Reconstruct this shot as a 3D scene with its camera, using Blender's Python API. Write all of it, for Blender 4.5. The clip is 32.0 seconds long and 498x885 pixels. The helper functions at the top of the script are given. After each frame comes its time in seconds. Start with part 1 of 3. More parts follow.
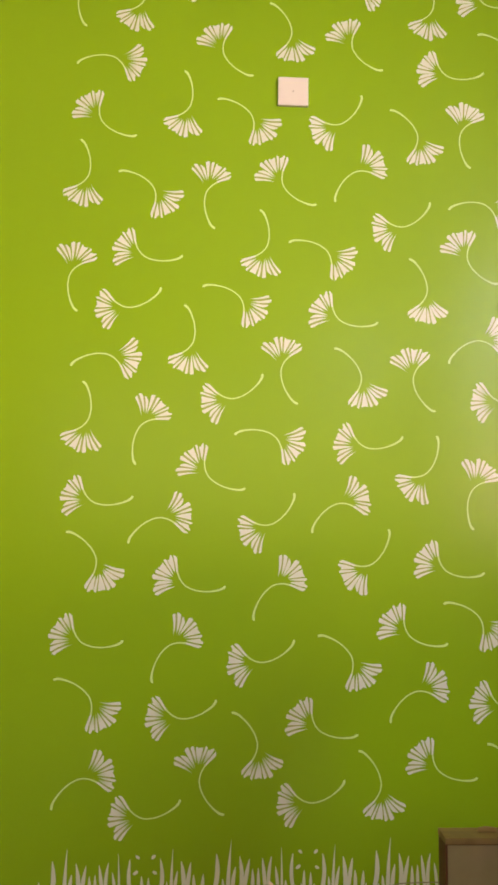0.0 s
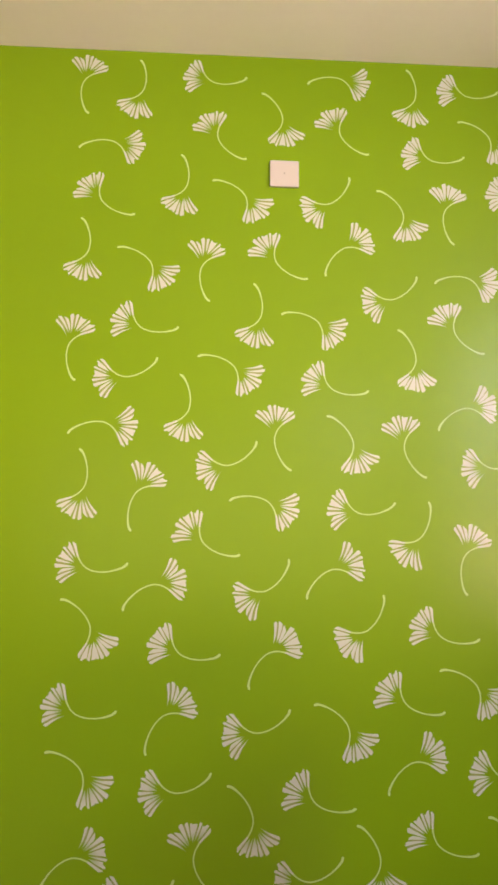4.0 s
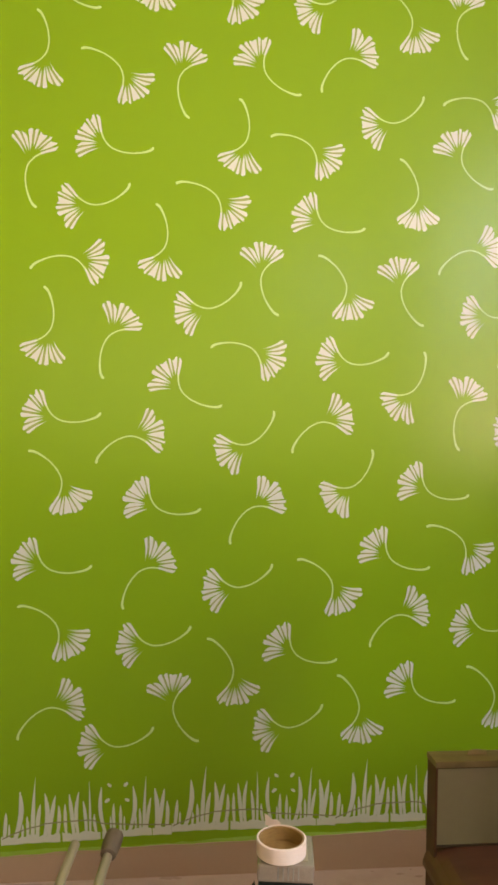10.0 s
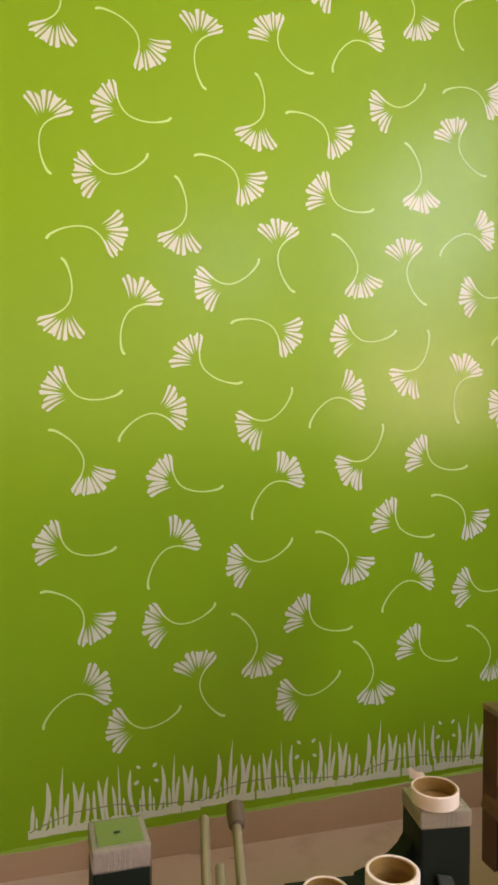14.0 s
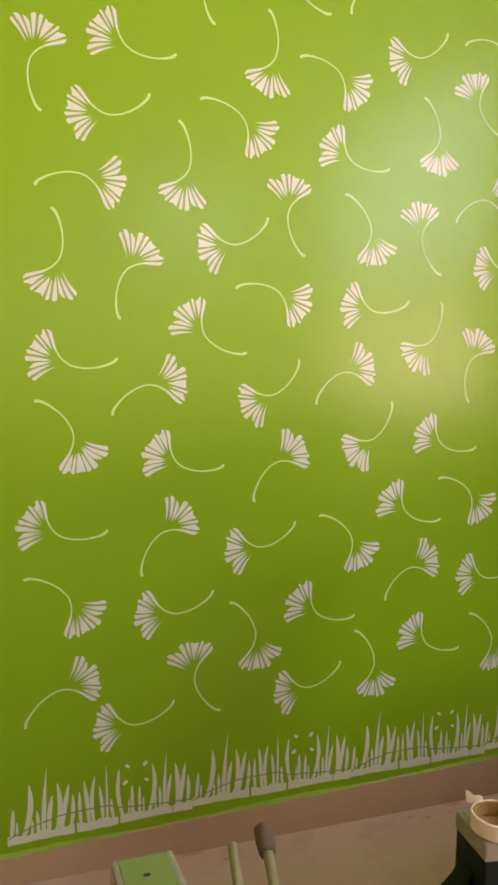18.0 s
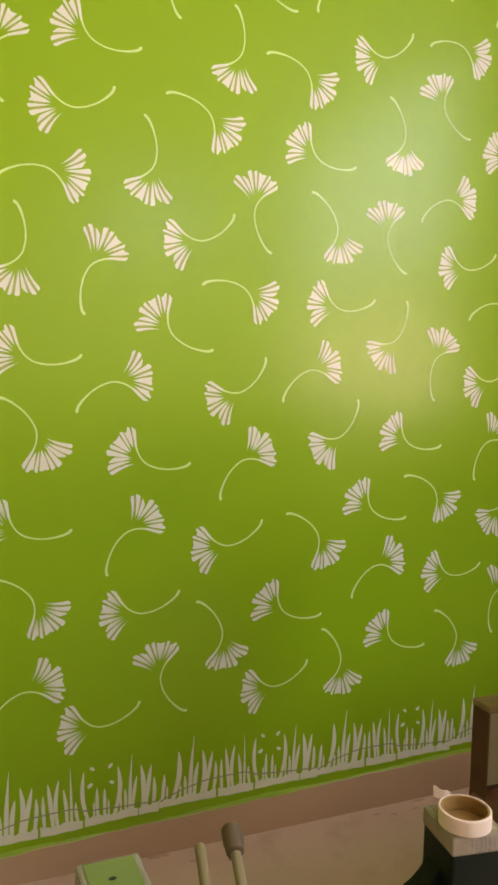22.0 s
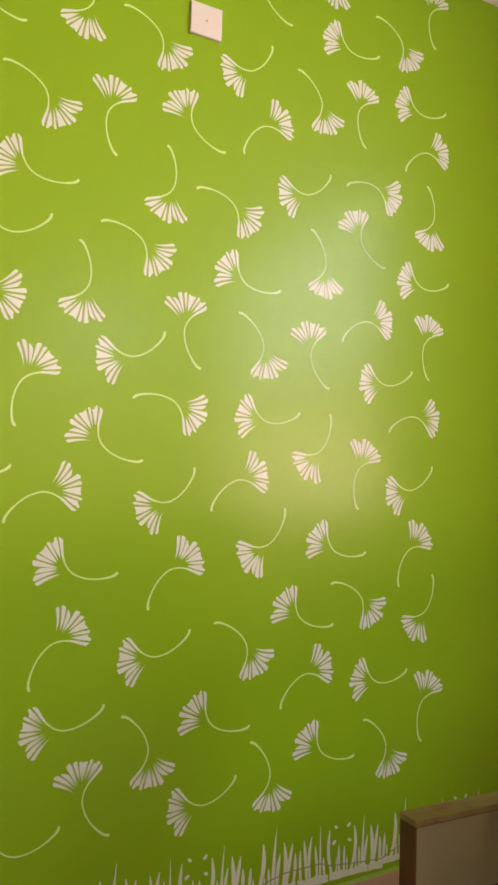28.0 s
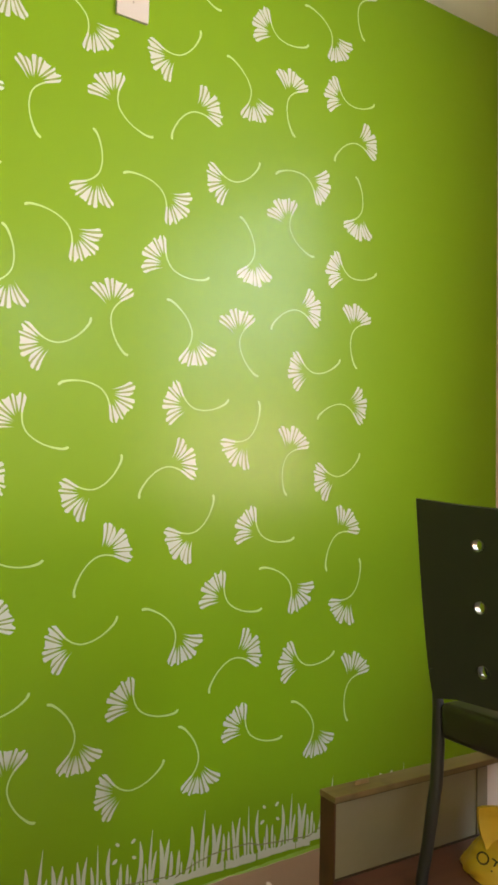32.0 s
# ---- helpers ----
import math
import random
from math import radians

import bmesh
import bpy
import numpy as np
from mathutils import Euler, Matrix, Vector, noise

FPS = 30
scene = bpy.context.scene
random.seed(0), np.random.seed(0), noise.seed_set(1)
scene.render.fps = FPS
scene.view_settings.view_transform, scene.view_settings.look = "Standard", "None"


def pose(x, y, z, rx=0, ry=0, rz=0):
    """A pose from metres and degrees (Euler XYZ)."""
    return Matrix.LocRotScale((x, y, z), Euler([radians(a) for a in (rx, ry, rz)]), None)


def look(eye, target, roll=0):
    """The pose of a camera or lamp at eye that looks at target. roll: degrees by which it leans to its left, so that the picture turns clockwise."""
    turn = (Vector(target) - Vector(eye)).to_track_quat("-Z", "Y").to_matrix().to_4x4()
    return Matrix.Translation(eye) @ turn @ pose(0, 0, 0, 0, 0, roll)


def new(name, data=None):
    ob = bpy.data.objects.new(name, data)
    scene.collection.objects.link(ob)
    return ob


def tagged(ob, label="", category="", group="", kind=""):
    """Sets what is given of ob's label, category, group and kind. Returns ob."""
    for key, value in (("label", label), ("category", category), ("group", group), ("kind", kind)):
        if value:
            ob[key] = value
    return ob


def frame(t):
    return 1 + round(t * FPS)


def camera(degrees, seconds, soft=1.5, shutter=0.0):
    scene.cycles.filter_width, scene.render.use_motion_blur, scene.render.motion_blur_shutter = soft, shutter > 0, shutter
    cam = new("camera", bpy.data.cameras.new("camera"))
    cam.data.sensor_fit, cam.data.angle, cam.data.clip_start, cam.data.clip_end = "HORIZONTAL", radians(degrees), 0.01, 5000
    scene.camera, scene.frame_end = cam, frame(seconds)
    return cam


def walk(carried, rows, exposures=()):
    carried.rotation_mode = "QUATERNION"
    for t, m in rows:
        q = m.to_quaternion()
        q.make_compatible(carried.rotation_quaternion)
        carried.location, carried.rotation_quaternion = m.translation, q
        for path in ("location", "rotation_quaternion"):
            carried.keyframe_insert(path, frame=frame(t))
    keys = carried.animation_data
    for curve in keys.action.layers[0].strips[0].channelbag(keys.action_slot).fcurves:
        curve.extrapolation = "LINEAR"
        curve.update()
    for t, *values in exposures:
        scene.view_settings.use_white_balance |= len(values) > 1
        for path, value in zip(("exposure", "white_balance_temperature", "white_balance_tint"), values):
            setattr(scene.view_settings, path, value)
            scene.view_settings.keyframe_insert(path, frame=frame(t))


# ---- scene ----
cam = camera(36.8, 32.0, soft=2.95)
# seconds, eye, target, roll
PATH = [
    (0, (-0.064, -2.368, 1.321), (0.015, -0.377, 1.498), 0.85),
    (0.5, (-0.058, -2.372, 1.332), (0.020, -0.383, 1.533), 0.72),
    (1, (-0.050, -2.379, 1.327), (0.021, -0.394, 1.556), 0.47),
    (1.5, (-0.054, -2.384, 1.332), (0.016, -0.401, 1.584), 0.55),
    (2, (-0.069, -2.384, 1.327), (0.006, -0.405, 1.608), 0.46),
    (2.5, (-0.062, -2.387, 1.327), (0.004, -0.413, 1.641), 0.23),
    (3, (-0.073, -2.388, 1.317), (0.019, -0.418, 1.651), 0.26),
    (3.5, (-0.080, -2.396, 1.315), (0.015, -0.431, 1.670), 0.52),
    (5.5, (-0.062, -2.402, 1.306), (0.061, -0.434, 1.639), 0.61),
    (6, (-0.060, -2.394, 1.295), (0.064, -0.419, 1.582), 0.62),
    (6.5, (-0.056, -2.389, 1.290), (0.063, -0.408, 1.533), 0.42),
    (7, (-0.054, -2.379, 1.283), (0.063, -0.392, 1.479), 0.35),
    (7.5, (-0.058, -2.364, 1.281), (0.063, -0.373, 1.437), 0.37),
    (8, (-0.050, -2.345, 1.274), (0.076, -0.353, 1.399), 0.19),
    (8.5, (-0.055, -2.328, 1.279), (0.090, -0.335, 1.376), 0.14),
    (9, (-0.085, -2.303, 1.281), (0.109, -0.314, 1.343), 0.25),
    (9.5, (-0.129, -2.268, 1.276), (0.116, -0.283, 1.288), 0.42),
    (10, (-0.126, -2.211, 1.279), (0.080, -0.222, 1.278), 1.10),
    (10.5, (-0.149, -2.171, 1.279), (0.118, -0.189, 1.270), 1.37),
    (11, (-0.216, -2.149, 1.283), (0.089, -0.173, 1.240), 0.59),
    (11.5, (-0.275, -2.145, 1.274), (0.100, -0.180, 1.255), 0.29),
    (12, (-0.321, -2.175, 1.265), (0.030, -0.209, 1.163), 1.19),
    (12.5, (-0.360, -2.211, 1.268), (-0.010, -0.244, 1.162), 1.28),
    (13, (-0.454, -2.192, 1.269), (0.007, -0.247, 1.230), -0.80),
    (13.5, (-0.547, -2.158, 1.260), (-0.035, -0.226, 1.199), -0.83),
    (14, (-0.583, -2.138, 1.256), (-0.022, -0.218, 1.211), 0.22),
    (14.5, (-0.595, -2.115, 1.259), (-0.035, -0.194, 1.244), 0.66),
    (16.5, (-0.646, -1.946, 1.274), (-0.006, -0.054, 1.180), 0.98),
    (17, (-0.670, -1.925, 1.273), (0.019, -0.051, 1.154), 1.36),
    (17.5, (-0.681, -1.922, 1.273), (0.020, -0.053, 1.148), 1.61),
    (18, (-0.677, -1.927, 1.272), (0.014, -0.054, 1.144), 1.57),
    (18.5, (-0.684, -1.926, 1.268), (0.023, -0.060, 1.136), 1.86),
    (19, (-0.683, -1.925, 1.268), (0.013, -0.055, 1.137), 1.96),
    (19.5, (-0.679, -1.924, 1.266), (0.030, -0.059, 1.137), 1.72),
    (20, (-0.680, -1.923, 1.262), (0.046, -0.063, 1.142), 1.78),
    (20.5, (-0.678, -1.922, 1.269), (0.053, -0.065, 1.149), 1.93),
    (21, (-0.676, -1.920, 1.265), (0.076, -0.071, 1.140), 1.97),
    (21.5, (-0.677, -1.917, 1.267), (0.089, -0.074, 1.133), 1.75),
    (22, (-0.675, -1.915, 1.263), (0.101, -0.076, 1.140), 1.71),
    (22.5, (-0.679, -1.922, 1.266), (0.117, -0.090, 1.164), 1.69),
    (23, (-0.676, -1.926, 1.266), (0.123, -0.096, 1.164), 1.45),
    (23.5, (-0.678, -1.928, 1.264), (0.130, -0.101, 1.171), 1.41),
    (24, (-0.676, -1.928, 1.267), (0.137, -0.103, 1.169), 1.69),
    (24.5, (-0.672, -1.931, 1.264), (0.160, -0.115, 1.184), 1.78),
    (25, (-0.670, -1.938, 1.271), (0.192, -0.135, 1.201), 1.75),
    (25.5, (-0.670, -1.944, 1.270), (0.207, -0.147, 1.232), 1.70),
    (26, (-0.672, -1.948, 1.273), (0.220, -0.158, 1.268), 2.02),
    (26.5, (-0.674, -1.959, 1.271), (0.236, -0.179, 1.316), 2.18),
    (28.5, (-0.671, -1.982, 1.291), (0.245, -0.214, 1.477), 1.53),
    (29, (-0.654, -2.000, 1.286), (0.256, -0.233, 1.504), 1.00),
    (29.5, (-0.656, -2.008, 1.292), (0.306, -0.270, 1.522), 0.42),
    (30, (-0.643, -2.022, 1.289), (0.352, -0.303, 1.526), -0.22),
    (30.5, (-0.637, -2.032, 1.291), (0.408, -0.341, 1.511), -0.38),
    (31, (-0.637, -2.030, 1.293), (0.426, -0.348, 1.498), 0.24),
    (31.5, (-0.634, -2.018, 1.283), (0.414, -0.323, 1.442), 0.95),
    (32, (-0.636, -2.005, 1.287), (0.413, -0.306, 1.408), 1.43),
]

EXPOSURES = [(0, 0.05, 6850, 19), (6, 0.0, 6750, 19), (9, 0.0, 6650, 17), (11, 0.0, 6550, 16), (12, 0.0, 6400, 15), (12.5, 0.03, 6200, 14), (13.2, 0.0, 6250, 13), (14, 0.0, 6350, 16), (17, 0.0, 6450, 18),
             (23, 0.0, 6650, 16), (26, 0.0, 6600, 19), (29, 0.0, 6600, 19), (30, 0.0, 6450, 13), (31, 0.06, 6250, 8), (32, 0.08, 6200, 9)]
walk(cam, [(t, look(eye, target, roll)) for t, eye, target, roll in PATH], EXPOSURES)


# ---- world, light ----
world = bpy.data.worlds.new("world")
scene.world = world
world.use_nodes = True
world.node_tree.nodes["Background"].inputs[0].default_value = (0.55, 0.62, 0.75, 1)
world.node_tree.nodes["Background"].inputs[1].default_value = 0.3

SKY_LIGHT, SUNLIT_LIGHT, GROUND_LIGHT, SOUTH_FILL = 15.0, 23.5, 6.2, 3.05


# ---- materials ----
def material(name, color, rough=0.5, metal=0.0, spec=0.5, vary=0.12, scale=6.0, fine=60.0, bump=0.0, second=None, stain=0.0, stain_color=(0.1, 0.08, 0.06), coat=0.0, bump_scale=None):
    """A surface of one paint or stuff with cloudy variation, fine grain, stains and relief, in object metres."""
    m = bpy.data.materials.new(name)
    m.use_nodes = True
    n, l = m.node_tree.nodes, m.node_tree.links
    b = n["Principled BSDF"]
    co = n.new("ShaderNodeTexCoord")
    big, small = n.new("ShaderNodeTexNoise"), n.new("ShaderNodeTexNoise")
    big.inputs["Scale"].default_value, small.inputs["Scale"].default_value = scale, fine
    big.inputs["Detail"].default_value, small.inputs["Detail"].default_value = 5, 4
    geo = n.new("ShaderNodeNewGeometry")
    for t in (big, small):
        l.new(geo.outputs["Position"], t.inputs["Vector"])
    ramp = n.new("ShaderNodeMix")
    ramp.data_type = "RGBA"
    dark = second or tuple(c * (1 - vary) for c in color)
    ramp.inputs[6].default_value, ramp.inputs[7].default_value = (*dark, 1), (*(min(1, c * (1 + vary * 0.6)) for c in color), 1)
    mixed = n.new("ShaderNodeMath")
    mixed.operation = "MULTIPLY_ADD"
    mixed.inputs[1].default_value = 0.35
    l.new(small.outputs["Fac"], mixed.inputs[0])
    scaled = n.new("ShaderNodeMath")
    scaled.operation = "MULTIPLY"
    scaled.inputs[1].default_value = 0.65
    l.new(big.outputs["Fac"], scaled.inputs[0])
    l.new(scaled.outputs[0], mixed.inputs[2])
    l.new(mixed.outputs[0], ramp.inputs[0])
    out = ramp.outputs[2]
    if stain:
        sn = n.new("ShaderNodeTexNoise")
        sn.inputs["Scale"].default_value, sn.inputs["Detail"].default_value = scale * 1.7, 8
        l.new(geo.outputs["Position"], sn.inputs["Vector"])
        cr = n.new("ShaderNodeValToRGB")
        cr.color_ramp.elements[0].position, cr.color_ramp.elements[1].position = 0.55, 0.75
        cr.color_ramp.elements[1].color = (stain, stain, stain, 1)
        l.new(sn.outputs["Fac"], cr.inputs[0])
        sm = n.new("ShaderNodeMix")
        sm.data_type = "RGBA"
        sm.inputs[7].default_value = (*stain_color, 1)
        l.new(cr.outputs[0], sm.inputs[0])
        l.new(out, sm.inputs[6])
        out = sm.outputs[2]
    l.new(out, b.inputs["Base Color"])
    b.inputs["Roughness"].default_value, b.inputs["Metallic"].default_value = rough, metal
    b.inputs["Specular IOR Level"].default_value = spec
    b.inputs["Coat Weight"].default_value, b.inputs["Coat Roughness"].default_value = coat, 0.24
    rr = n.new("ShaderNodeMath")
    rr.operation = "MULTIPLY_ADD"
    rr.inputs[1].default_value, rr.inputs[2].default_value = 0.12, rough - 0.06
    l.new(big.outputs["Fac"], rr.inputs[0])
    l.new(rr.outputs[0], b.inputs["Roughness"])
    if bump:
        bp = n.new("ShaderNodeBump")
        bp.inputs["Strength"].default_value, bp.inputs["Distance"].default_value = bump, 0.002
        if bump_scale:
            bn = n.new("ShaderNodeTexNoise")
            bn.inputs["Scale"].default_value, bn.inputs["Detail"].default_value = bump_scale, 3
            l.new(geo.outputs["Position"], bn.inputs["Vector"])
            l.new(bn.outputs["Fac"], bp.inputs["Height"])
        else:
            l.new(small.outputs["Fac"], bp.inputs["Height"])
        l.new(bp.outputs["Normal"], b.inputs["Normal"])
    return m


def wood(name, color, dark, rough=0.55, axis=0, scale=10.0):
    """Wood with grain along one axis."""
    m = material(name, color, rough, bump=0.3, fine=90, second=dark, stain=0.5, stain_color=tuple(c * 0.5 for c in dark))
    n, l = m.node_tree.nodes, m.node_tree.links
    mp = n.new("ShaderNodeMapping")
    s = [scale, scale, scale]
    s[axis] = scale * 0.08
    mp.inputs["Scale"].default_value = s
    geo = next(x for x in n if x.type == "NEW_GEOMETRY")
    l.new(geo.outputs["Position"], mp.inputs["Vector"])
    for x in [x for x in n if x.type == "TEX_NOISE"][:2]:
        l.new(mp.outputs[0], x.inputs["Vector"])
        x.inputs["Scale"].default_value = 3.0
    return m


def streaks(m, across, down):
    """Draw a material's variation out into level streaks."""
    n, l = m.node_tree.nodes, m.node_tree.links
    mp = n.new("ShaderNodeMapping")
    mp.inputs["Scale"].default_value = (across, across, down)
    geo = next(x for x in n if x.type == "NEW_GEOMETRY")
    l.new(geo.outputs["Position"], mp.inputs["Vector"])
    for x in [x for x in n if x.type == "TEX_NOISE"]:
        l.new(mp.outputs[0], x.inputs["Vector"])


def glow(name, color, strength):
    m = bpy.data.materials.new(name)
    m.use_nodes = True
    n, l = m.node_tree.nodes, m.node_tree.links
    n.remove(n["Principled BSDF"])
    e = n.new("ShaderNodeEmission")
    e.inputs[0].default_value, e.inputs[1].default_value = (*color, 1), strength
    l.new(e.outputs[0], n["Material Output"].inputs[0])
    return m


GREEN = material("green_satin_paint", (0.186, 0.331, 0.006), rough=0.42, spec=0.08, vary=0.05, scale=1.6, fine=25, bump=0.05, bump_scale=160, coat=0.30)
LEAF_WHITE = material("cream_stencil_paint", (0.58, 0.61, 0.535), rough=0.5, spec=0.15, vary=0.06, scale=14, fine=90, coat=0.28)
STEM_PAINT = material("pale_green_stencil_paint", (0.47, 0.63, 0.23), rough=0.5, spec=0.15, vary=0.05, scale=14, fine=90, coat=0.28)
LINE_PAINT = material("olive_line_paint", (0.20, 0.20, 0.075), rough=0.6, vary=0.1, scale=20, fine=120)
for paint in (LEAF_WHITE, STEM_PAINT):
    n, l = paint.node_tree.nodes, paint.node_tree.links
    bsdf = n["Principled BSDF"]
    full = bsdf.inputs["Base Color"].links[0].from_socket
    cover, thin = n.new("ShaderNodeAttribute"), n.new("ShaderNodeMix")
    cover.attribute_name = "cover"
    thin.data_type = "RGBA"
    thin.inputs[6].default_value = (0.186, 0.331, 0.006, 1)
    l.new(cover.outputs["Fac"], thin.inputs[0])
    l.new(full, thin.inputs[7])
    l.new(thin.outputs[2], bsdf.inputs["Base Color"])
GRASS_PAINT = material("dull_cream_stencil_paint", (0.56, 0.59, 0.455), rough=0.5, vary=0.10, scale=14, fine=90)
VEIN_PAINT = material("brown_vein_paint", (0.30, 0.32, 0.115), rough=0.6, vary=0.15, scale=30, fine=140)
CEILING = material("white_ceiling_paint", (0.90, 0.845, 0.87), rough=0.8, vary=0.05, scale=2, fine=40, bump=0.1)
PINK_WALL = material("pink_beige_wall_paint", (0.90, 0.66, 0.60), rough=0.7, vary=0.06, scale=3, fine=50, bump=0.1)
GREY_WALL = material("dull_cream_wall_paint", (0.44, 0.40, 0.30), rough=0.7, vary=0.04, scale=3, fine=50, bump=0.1)
OCHRE_BOUNCE = material("ochre_bounce_paint", (0.25, 0.18, 0.065), rough=0.7, vary=0.05, scale=3, fine=50, bump=0.1)
BAND = material("brown_beige_skirting_paint", (0.40, 0.278, 0.175), rough=0.55, vary=0.10, scale=5, fine=60, bump=0.15)
FLOOR = material("dusty_beige_floor", (0.515, 0.39, 0.30), rough=0.55, vary=0.12, scale=4, fine=50, bump=0.2, stain=0.35, stain_color=(0.25, 0.17, 0.11))
PLATE = material("off_white_plastic", (0.57, 0.525, 0.50), rough=0.45, vary=0.03)
SCREW = material("grey_screw_metal", (0.4, 0.38, 0.35), rough=0.4, metal=0.8)
DARK_GREEN = material("dark_green_plastic", (0.009, 0.014, 0.010), rough=0.55, spec=0.15, vary=0.3, scale=20, fine=150, bump=0.2)
DARK_GREY = material("dark_grey_plastic", (0.045, 0.056, 0.046), rough=0.5, vary=0.25, scale=20, fine=150, bump=0.1)
FOIL = material("silver_tape", (0.36, 0.31, 0.285), rough=0.24, metal=0.40, vary=0.4, scale=45, fine=160, bump=0.35)
DULL_FOIL = material("dull_silver_tape", (0.33, 0.285, 0.23), rough=0.17, metal=0.22, vary=0.35, scale=40, fine=120, bump=0.6)
TAPE_BROWN = material("dull_brown_tape", (0.27, 0.215, 0.15), rough=0.45, vary=0.2, scale=40, fine=160, bump=0.2)
CREASE = material("grey_crease", (0.22, 0.22, 0.21), rough=0.4, metal=0.4)
PALE_GREEN = material("pale_green_plastic", (0.155, 0.22, 0.06), rough=0.3, vary=0.12, scale=30, fine=120)
MASKING = material("cream_masking_tape", (0.77, 0.65, 0.57), rough=0.75, vary=0.08, scale=40, fine=220, bump=0.25)
CORE = material("brown_cardboard", (0.30, 0.175, 0.045), rough=0.8, vary=0.6, scale=45, fine=200, bump=0.3, stain=0.75, stain_color=(0.13, 0.06, 0.015))
streaks(CORE, 0.6, 4.0)
POLE = material("olive_cream_plastic", (0.27, 0.22, 0.138), rough=0.4, vary=0.12, scale=25, fine=120)
POLE_CAP = material("dirty_grey_rubber", (0.115, 0.082, 0.048), rough=0.65, vary=0.3, scale=60, fine=200)
BLUE = material("blue_cloth", (0.013, 0.040, 0.17), rough=0.85, vary=0.3, scale=30, fine=300, bump=0.5)
BLACK = material("black_rubber", (0.012, 0.012, 0.013), rough=0.6, vary=0.3, scale=40, fine=200, bump=0.3)
GLOVE = material("dark_grey_rubber", (0.030, 0.034, 0.028), rough=0.65, vary=0.3, scale=40, fine=200, bump=0.3)
RAIL = wood("worn_light_wood", (0.28, 0.21, 0.095), (0.12, 0.085, 0.035), axis=0)
PALE_WOOD = wood("pale_split_wood", (0.40, 0.30, 0.15), (0.24, 0.17, 0.08), axis=0)
POST = wood("dark_brown_wood", (0.108, 0.045, 0.022), (0.055, 0.023, 0.010), rough=0.6, axis=2)
DECK = wood("red_brown_board", (0.165, 0.073, 0.046), (0.100, 0.042, 0.026), rough=0.42, axis=0)
PANEL = material("pale_grey_laminate", (0.268, 0.25, 0.153), rough=0.30, vary=0.16, scale=5, fine=60, stain=0.4, stain_color=(0.27, 0.215, 0.175))
PALE_BOARD = material("pale_pink_board", (0.60, 0.50, 0.42), rough=0.5, vary=0.10, scale=8, fine=70)
LINE_DARK = material("dark_brown_joint", (0.055, 0.036, 0.018), rough=0.8, vary=0.3, scale=40, fine=200)
# near black: the shade under the bench deck is put into this colour
UNDER_SHADE = material("black_brown_shade", (0.022, 0.014, 0.008), rough=0.8, vary=0.3, scale=12, fine=90)
STILE = material("grey_brown_board", (0.22, 0.185, 0.12), rough=0.5, vary=0.15, scale=9, fine=80)
SIDE_BROWN = material("dull_brown_plastic", (0.15, 0.10, 0.062), rough=0.5, vary=0.2, scale=20, fine=120)
CHAIR_BLACK = material("black_chair_coating", (0.019, 0.021, 0.021), rough=0.48, vary=0.3, scale=30, fine=200, bump=0.1)
EDGE_BLACK = material("glossy_black_coating", (0.03, 0.03, 0.03), rough=0.2, vary=0.2, scale=30, fine=200)
SEAT_BLACK = material("black_seat_vinyl", (0.024, 0.017, 0.014), rough=0.34, vary=0.2, scale=30, fine=150, bump=0.04)
CHROME = material("chrome", (0.36, 0.36, 0.34), rough=0.36, metal=1.0, vary=0.05)
YELLOW = material("yellow_plastic_film", (0.78, 0.54, 0.045), rough=0.35, vary=0.12, scale=20, fine=120, bump=0.2)
PRINT = material("black_print", (0.03, 0.025, 0.01), rough=0.5)


# ---- building helpers ----
def mesh_of(bm, name, mats):
    me = bpy.data.meshes.new(name)
    bmesh.ops.recalc_face_normals(bm, faces=bm.faces)
    bm.to_mesh(me)
    bm.free()
    for m in mats if isinstance(mats, (list, tuple)) else [mats]:
        me.materials.append(m)
    return me


def part(name, bm, mats, parent=None, label="", smooth=False):
    """Links a bmesh as one mesh object, under a thing or a part."""
    me = mesh_of(bm, name, mats)
    if smooth:
        for p in me.polygons:
            p.use_smooth = True
        me.set_sharp_from_angle(angle=radians(40))
    ob = new(name, me)
    if parent:
        ob.parent = parent
    return tagged(ob, label)


def thing(name, at, label, category, group="", turn=0.0):
    ob = new(name)
    ob.matrix_basis = pose(*at, 0, 0, turn)
    ob.empty_display_size = 0.05
    return tagged(ob, label, category, group)


def box(x0, y0, z0, x1, y1, z1, bevel=0.0, bm=None, seg=2):
    own = bmesh.new()
    bmesh.ops.create_cube(own, size=1, matrix=Matrix.Translation(((x0 + x1) / 2, (y0 + y1) / 2, (z0 + z1) / 2)) @ Matrix.Diagonal((x1 - x0, y1 - y0, z1 - z0, 1)))
    if bevel:
        bmesh.ops.bevel(own, geom=own.edges[:], offset=bevel, segments=seg, affect="EDGES", profile=0.6)
    return own if bm is None else merged(bm, own)


def merged(bm, other):
    me = bpy.data.meshes.new("tmp")
    other.to_mesh(me)
    other.free()
    bm.from_mesh(me)
    bpy.data.meshes.remove(me)
    return bm


